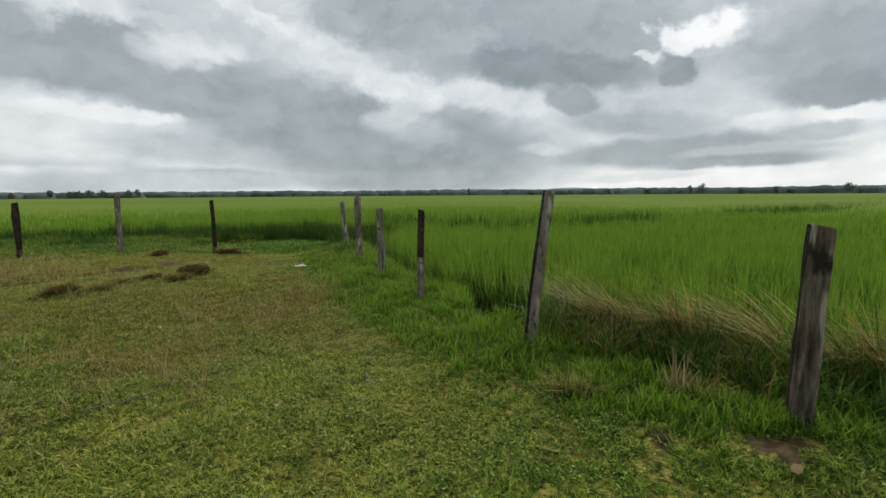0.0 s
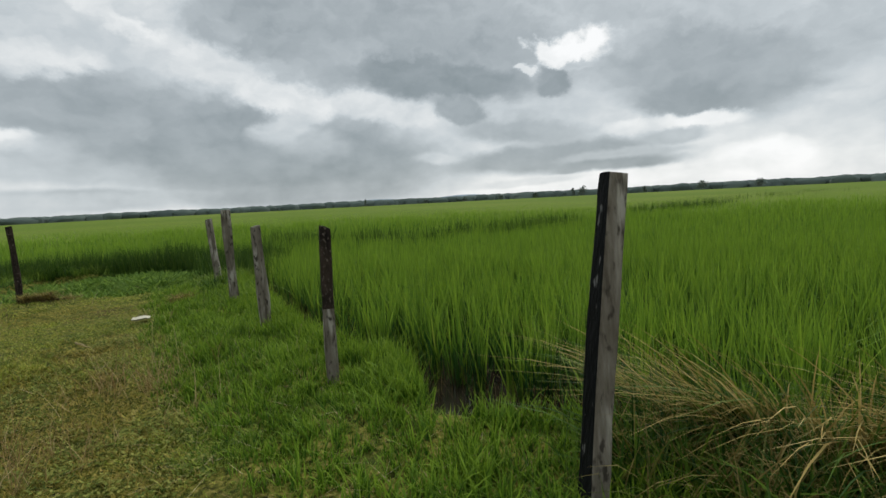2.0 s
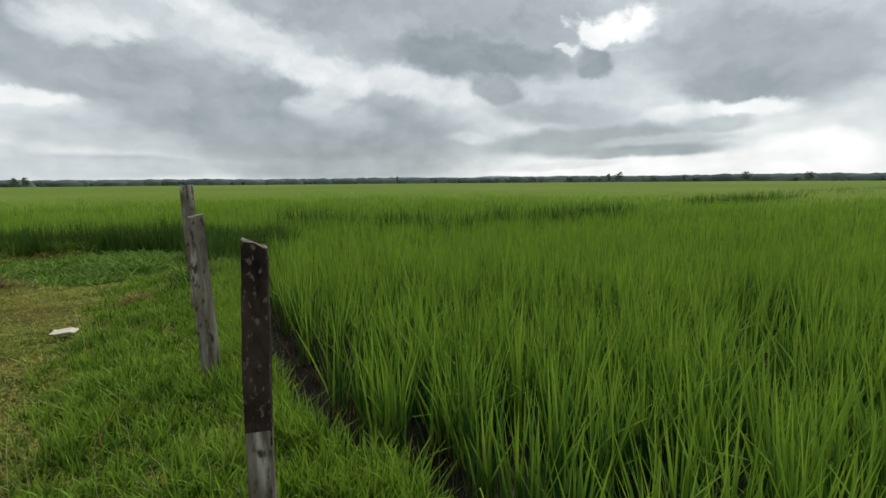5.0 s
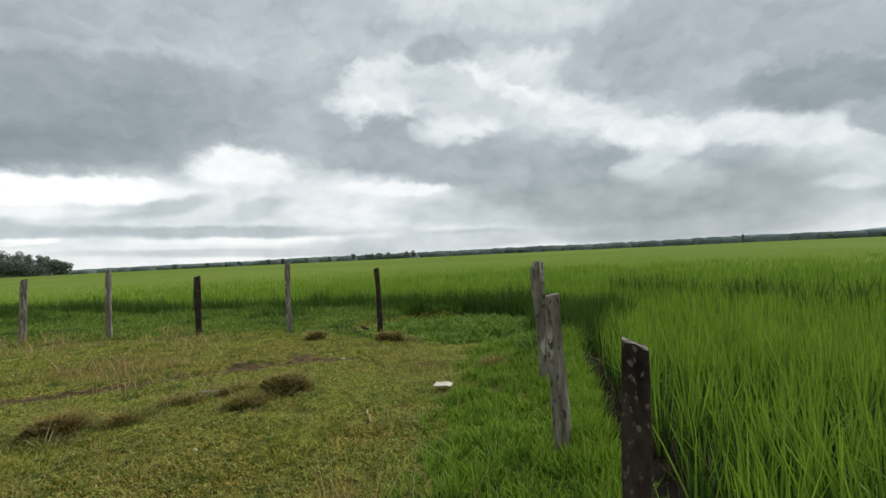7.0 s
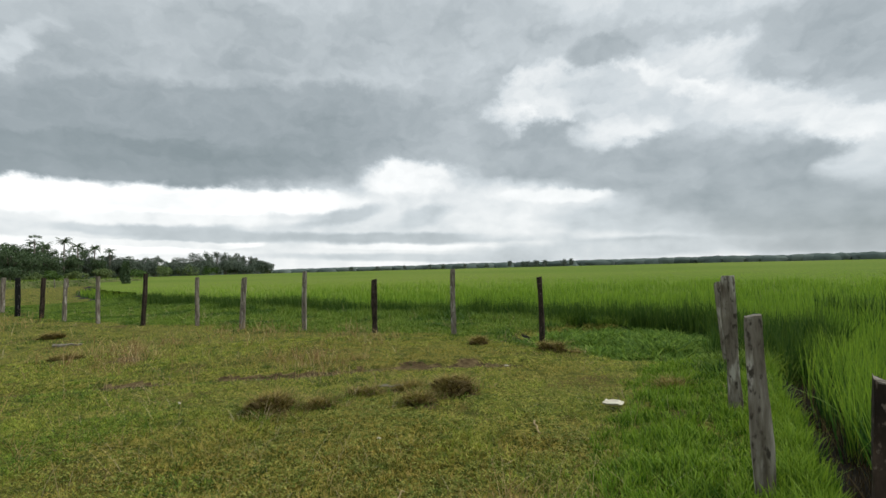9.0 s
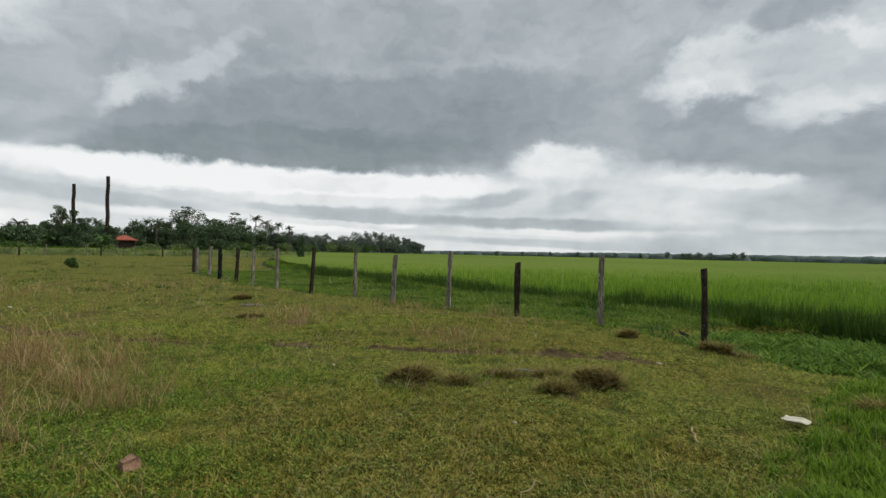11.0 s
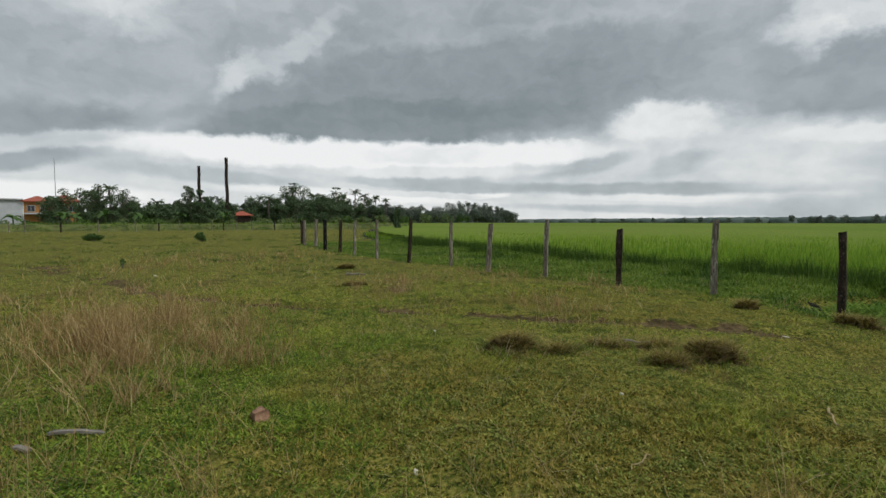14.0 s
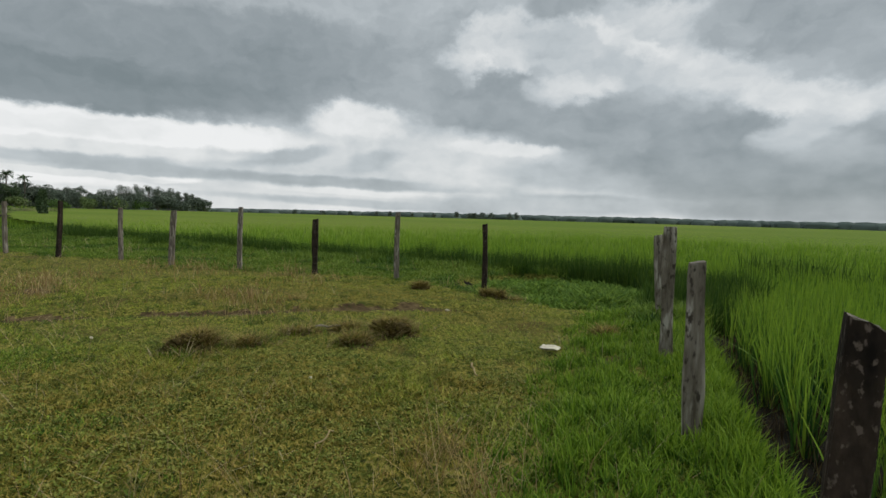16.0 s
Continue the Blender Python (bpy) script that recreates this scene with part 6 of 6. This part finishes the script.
def heap(x, y, w, d, h, turn, seed, label):
    """A trodden heap of uprooted turf: a lumpy mound with dry roots and blades sticking out."""
    r = np.random.default_rng(seed)
    top = tagged(new("turf_heap"), label, "turf heap", "uprooted turf heaps")
    top.matrix_world = pose(x, y, gz(x, y), 0, 0, turn)
    bm = bmesh.new()
    bmesh.ops.create_icosphere(bm, subdivisions=4, radius=1)
    for v in bm.verts:
        n1 = noise.noise(v.co * 1.8 + Vector((seed, 0, 0)))
        n2 = noise.noise(v.co * 6 + Vector((0, seed, 0)))
        k = 1 + 0.8 * n1 + 0.4 * n2
        v.co = Vector((v.co.x * k * w / 2, v.co.y * k * d / 2, max(-0.05, v.co.z * k * h * (0.55 + 0.3 * n1))))
    part("mound", bm, M_CLOD, top)
    n = int(3200 * w)
    a, q = r.uniform(0, 6.28, n), np.sqrt(r.uniform(0, 0.95, n))
    X, Y = np.cos(a) * q * w * 0.5, np.sin(a) * q * d * 0.5
    Z = h * np.sqrt(np.clip(1 - q * q, 0, 1)) * 0.68 - 0.01
    for nm, mat_, sl, hl in (("root_mat", M_ROOT, slice(0, n, 2), (0.03, 0.12)), ("withered_grass", M_STRAW, slice(1, n, 4), (0.06, 0.17)), ("green_grass", M_OLIVE, slice(3, n, 4), (0.05, 0.16))):
        m = len(X[sl])
        ob = blades(nm, X[sl], Y[sl], Z[sl], r.uniform(*hl, m), r.uniform(0.005, 0.011, m), r.uniform(0.2, 2.2, m), r.uniform(0, 0.8, m), 2, mat_, "", "", az=a[sl] + r.normal(0, 1.6, m))
        ob.parent = top
        ob["kind"] = "stuff"


M_ROOT = material("root_mat", spec=0.05, stops=[(0.2, (0.07, 0.045, 0.018)), (0.55, (0.21, 0.145, 0.058)), (0.9, (0.4, 0.3, 0.14))], scale=6, island=0.7, rough=0.95)
for k, (x, y, w, d, h, turn) in enumerate([(-5.82, 5.41, 0.4, 0.52, 0.2, 10), (-5.26, 7.52, 0.4, 0.52, 0.24, -15), (-5.14, 6.95, 0.28, 0.34, 0.09, 10), (-6.00, 6.62, 0.2, 0.42, 0.05, 0), (-5.71, 5.95, 0.22, 0.3, 0.07, 20), (-8.36, 10.13, 0.3, 0.35, 0.14, 0), (2.17, 3.16, 0.13, 0.11, 0.05, 0), (1.38, 3.16, 0.18, 0.12, 0.035, 0),
                                           (-7.05, 10.72, 0.2, 0.4, 0.12, 50), (-6.75, 10.78, 0.2, 0.44, 0.13, 60), (-6.45, 10.88, 0.2, 0.4, 0.12, 50), (-6.2, 11.05, 0.18, 0.36, 0.1, 40), (-5.86, 7.20, 0.25, 0.35, 0.05, 0), (-16.18, 2.25, 0.4, 0.5, 0.13, 0), (-3.68, 9.62, 0.25, 0.4, 0.06, 0), (-11.91, 2.96, 0.3, 0.5, 0.05, 0)]):
    heap(x, y, w, d, h, turn, 20 + k, "dark heap of uprooted turf and roots" if h > 0.1 else "small scatter of uprooted turf")

# green and dry grass growing through the heaps
for mat_, cnt, tall, lab in ((M_LUSH, 34, 0.12, "fresh grass growing through the uprooted turf"), (M_DRY, 7, 0.17, "dry bleached stalks among the uprooted turf"), (M_STRAW, 22, 0.13, "straw-coloured blades among the uprooted turf")):
    hpx, hpy = (np.concatenate(c) for c in zip(*[(rng.normal(a_, 0.13 * q, int(cnt * q)), rng.normal(b_, 0.2 * q, int(cnt * q))) for a_, b_, q in ((-5.82, 5.41, 1.2), (-5.26, 7.5, 1.2), (-5.14, 6.95, 0.8), (-6.0, 6.65, 1.0), (-5.75, 5.9, 0.9), (-5.5, 7.2, 0.7), (-5.5, 5.3, 0.8))]))
    tuft_blades("heap_grass", hpx, hpy, 7, np.full(len(hpx), 0.03), rng.uniform(0.5, 1.4, len(hpx)) * tall, np.full(len(hpx), 0.008), mat_, lab, lean=(0.05, 0.9), bend=(0.1, 0.9), segs=3)

M_SACK = material("white_sack", [(0.3, (0.42, 0.38, 0.28)), (0.7, (0.64, 0.59, 0.46))], scale=12, bump=0.4, rough=0.6)
M_BRICK = material("red_brick", [(0.3, (0.15, 0.08, 0.048)), (0.7, (0.34, 0.2, 0.125))], scale=18, bump=0.8, rough=0.9)
M_BOARD = material("pale_board", [(0.3, (0.12, 0.105, 0.085)), (0.7, (0.3, 0.27, 0.23))], scale=8, bump=0.6, rough=0.85, stretch=(0.3, 1, 1))


def crumpled(name, x, y, w, d, h, turn, seed, mat, label, category, lift=0.03, group=""):
    """A crumpled flattened bag or scrap with folds."""
    bm = bmesh.new()
    bmesh.ops.create_icosphere(bm, subdivisions=4, radius=1)
    for v in bm.verts:
        c = v.co.copy()
        n1 = noise.noise(Vector((c.x * 1.6, c.y * 1.6, seed)))
        n2 = abs(noise.noise(Vector((c.x * 4 + 7, c.y * 4, seed))))
        px_, py_ = math.copysign(abs(c.x) ** 0.6, c.x), math.copysign(abs(c.y) ** 0.6, c.y)
        v.co = Vector((px_ * w / 2 * (1 + 0.18 * n1), py_ * d / 2 * (1 + 0.25 * noise.noise(Vector((c.x * 2, seed, 0)))), c.z * h / 2 * (0.6 + 0.8 * n2) + 0.5 * h * n1))
    ob = part(name, bm, mat, None)
    ob.matrix_world = pose(x, y, gz(x, y) + lift, 0, 0, turn)
    for f in ob.data.polygons:
        f.use_smooth = True
    return tagged(ob, label, category, group)


crumpled("plastic_sack", -3.7, 8.6, 0.22, 0.2, 0.035, 25, 3, M_SACK, "crumpled cream-white plastic sack lying on the grass", "sack", 0.06)
crumpled("rubbish", -4.20, 6.02, 0.035, 0.0245, 0.021, 40, 5, M_SACK, "small white scrap in the grass", "rubbish", 0.02, "white scraps")
crumpled("rubbish", -6.77, 4.56, 0.042, 0.028, 0.0245, 10, 6, M_SACK, "small white scrap in the grass", "rubbish", 0.02, "white scraps")
crumpled("rubbish", -14.19, -2.69, 0.112, 0.063, 0.042, 70, 7, M_SACK, "white scrap far out in the grass", "rubbish", 0.02, "white scraps")
crumpled("rubbish", -3.06, 4.24, 0.035, 0.0245, 0.035, 0, 8, M_SACK, "small white scrap in the grass", "rubbish", 0.02, "white scraps")
crumpled("rubbish", -6.29, 9.18, 0.084, 0.042, 0.021, 20, 12, M_SACK, "pale scrap on bare dirt", "rubbish", 0.03, "white scraps")
crumpled("rubbish", -0.64, 2.60, 0.021, 0.0154, 0.014, 0, 9, M_SACK, "small white scrap in the grass", "rubbish", 0.02, "white scraps")
crumpled("dry_leaf", 2.42, 2.31, 0.1, 0.05, 0.02, 60, 10, M_DRY, "fallen dry tan leaf on the grass", "leaf", 0.045)
crumpled("dry_leaf", 1.20, 2.37, 0.09, 0.014, 0.01, -25, 11, M_DRY, "pale sliver of dry leaf on the grass", "leaf", 0.05)


def broken_brick(x, y, turn, label):
    bm = bmesh.new()
    solid(bm, -0.062, 0.062, -0.045, 0.045, -0.03, 0.058)
    bmesh.ops.subdivide_edges(bm, edges=bm.edges[:], cuts=4, use_grid_fill=True)
    for v in bm.verts:
        v.co *= 1.12 - 2.2 * max(0.0, v.co.length - 0.05)
        v.co += Vector((noise.noise(v.co * 15), noise.noise(v.co * 15 + Vector((5, 0, 0))), noise.noise(v.co * 15 + Vector((0, 9, 0))))) * 0.02
    ob = part("broken_brick", bm, M_BRICK, None)
    ob.matrix_world = pose(x, y, gz(x, y) + 0.03, 8, -12, turn)
    tagged(ob, "broken reddish brick lying in short grass", "brick")


broken_brick(-3.94, 3.07, 35, "")


def stick(a, b, r, mat, label, lift=0.05, wob=0.03):
    bm = bmesh.new()
    p, q = Vector((*a, gz(*a) + lift)), Vector((*b, gz(*b) + lift))
    side = (q - p).normalized().cross(Vector((0, 0, 1)))
    prev = None
    for k in range(7):
        c = p.lerp(q, k / 6) + side * random.uniform(-wob, wob) * 0.6 + Vector((0, 0, random.uniform(-0.01, 0.015)))
        rad = r * (1 - 0.08 * k)
        ring = [bm.verts.new(c + (side * math.cos(2 * math.pi * j / 7) + Vector((0, 0, 1)) * math.sin(2 * math.pi * j / 7)) * rad) for j in range(7)]
        if prev:
            for j in range(7):
                bm.faces.new((prev[j], prev[(j + 1) % 7], ring[(j + 1) % 7], ring[j]))
        else:
            bm.faces.new(ring[::-1])
        prev = ring
    bm.faces.new(prev)
    ob = part("stick", bm, mat, None)
    tagged(ob, label, "stick", "sticks on the grass")


stick((-3.76, 7.50), (-3.44, 7.29), 0.011, M_DRY, "bleached curved stick on the grass", 0.03)
stick((-1.84, 2.19), (-1.54, 2.57), 0.006, M_BARK, "brown stick in the grass")
stick((-3.11, 5.73), (-2.96, 5.52), 0.006, M_DRY, "thin dry twig in the grass")
stick((-6.03, 6.84), (-5.92, 7.15), 0.016, M_BOARD, "pale stick beside the turf heaps")
stick((-14.14, 2.50), (-13.83, 3.05), 0.035, M_BOARD, "pale stick far out on the pasture")
stick((-0.22, 3.22), (-0.07, 2.95), 0.008, M_BARK, "small brown twig in the grass")


def board(x, y, l, w, h, turn, label):
    """A split weathered board, bowed along its length, with ragged ends."""
    bm = bmesh.new()
    r = random.Random(int(abs(x) * 100))
    prev = None
    for k in range(9):
        t = k / 8 * 2 - 1
        cx_, cz_ = t * l / 2, 0.05 * l * (1 - t * t)
        a, b = w / 2 * (1 - 0.45 * max(0, t) ** 2) * r.uniform(0.85, 1.1), w / 2 * r.uniform(0.85, 1.1)
        ring = [bm.verts.new(p) for p in ((cx_, -a, cz_), (cx_, b, cz_ + 0.002), (cx_, b * 0.95, cz_ + h * r.uniform(0.8, 1.1)), (cx_, -a * 0.95, cz_ + h * r.uniform(0.8, 1.1)))]
        if prev:
            for j in range(4):
                bm.faces.new((prev[j], prev[(j + 1) % 4], ring[(j + 1) % 4], ring[j]))
        else:
            bm.faces.new(ring[::-1])
        prev = ring
    bm.faces.new(prev)
    ob = part("old_board", bm, M_BOARD, None)
    ob.matrix_world = pose(x, y, gz(x, y) + 0.015, 3, 4, turn)
    tagged(ob, label, "board", "old boards")


board(-3.75, 1.86, 0.36, 0.035, 0.02, 95, "weathered grey board half hidden in grass")
board(-3.53, 1.65, 0.13, 0.04, 0.02, 70, "short weathered board half hidden in grass")
board(-5.10, 13.01, 0.75, 0.25, 0.03, 10, "pale flat board at the wet corner")
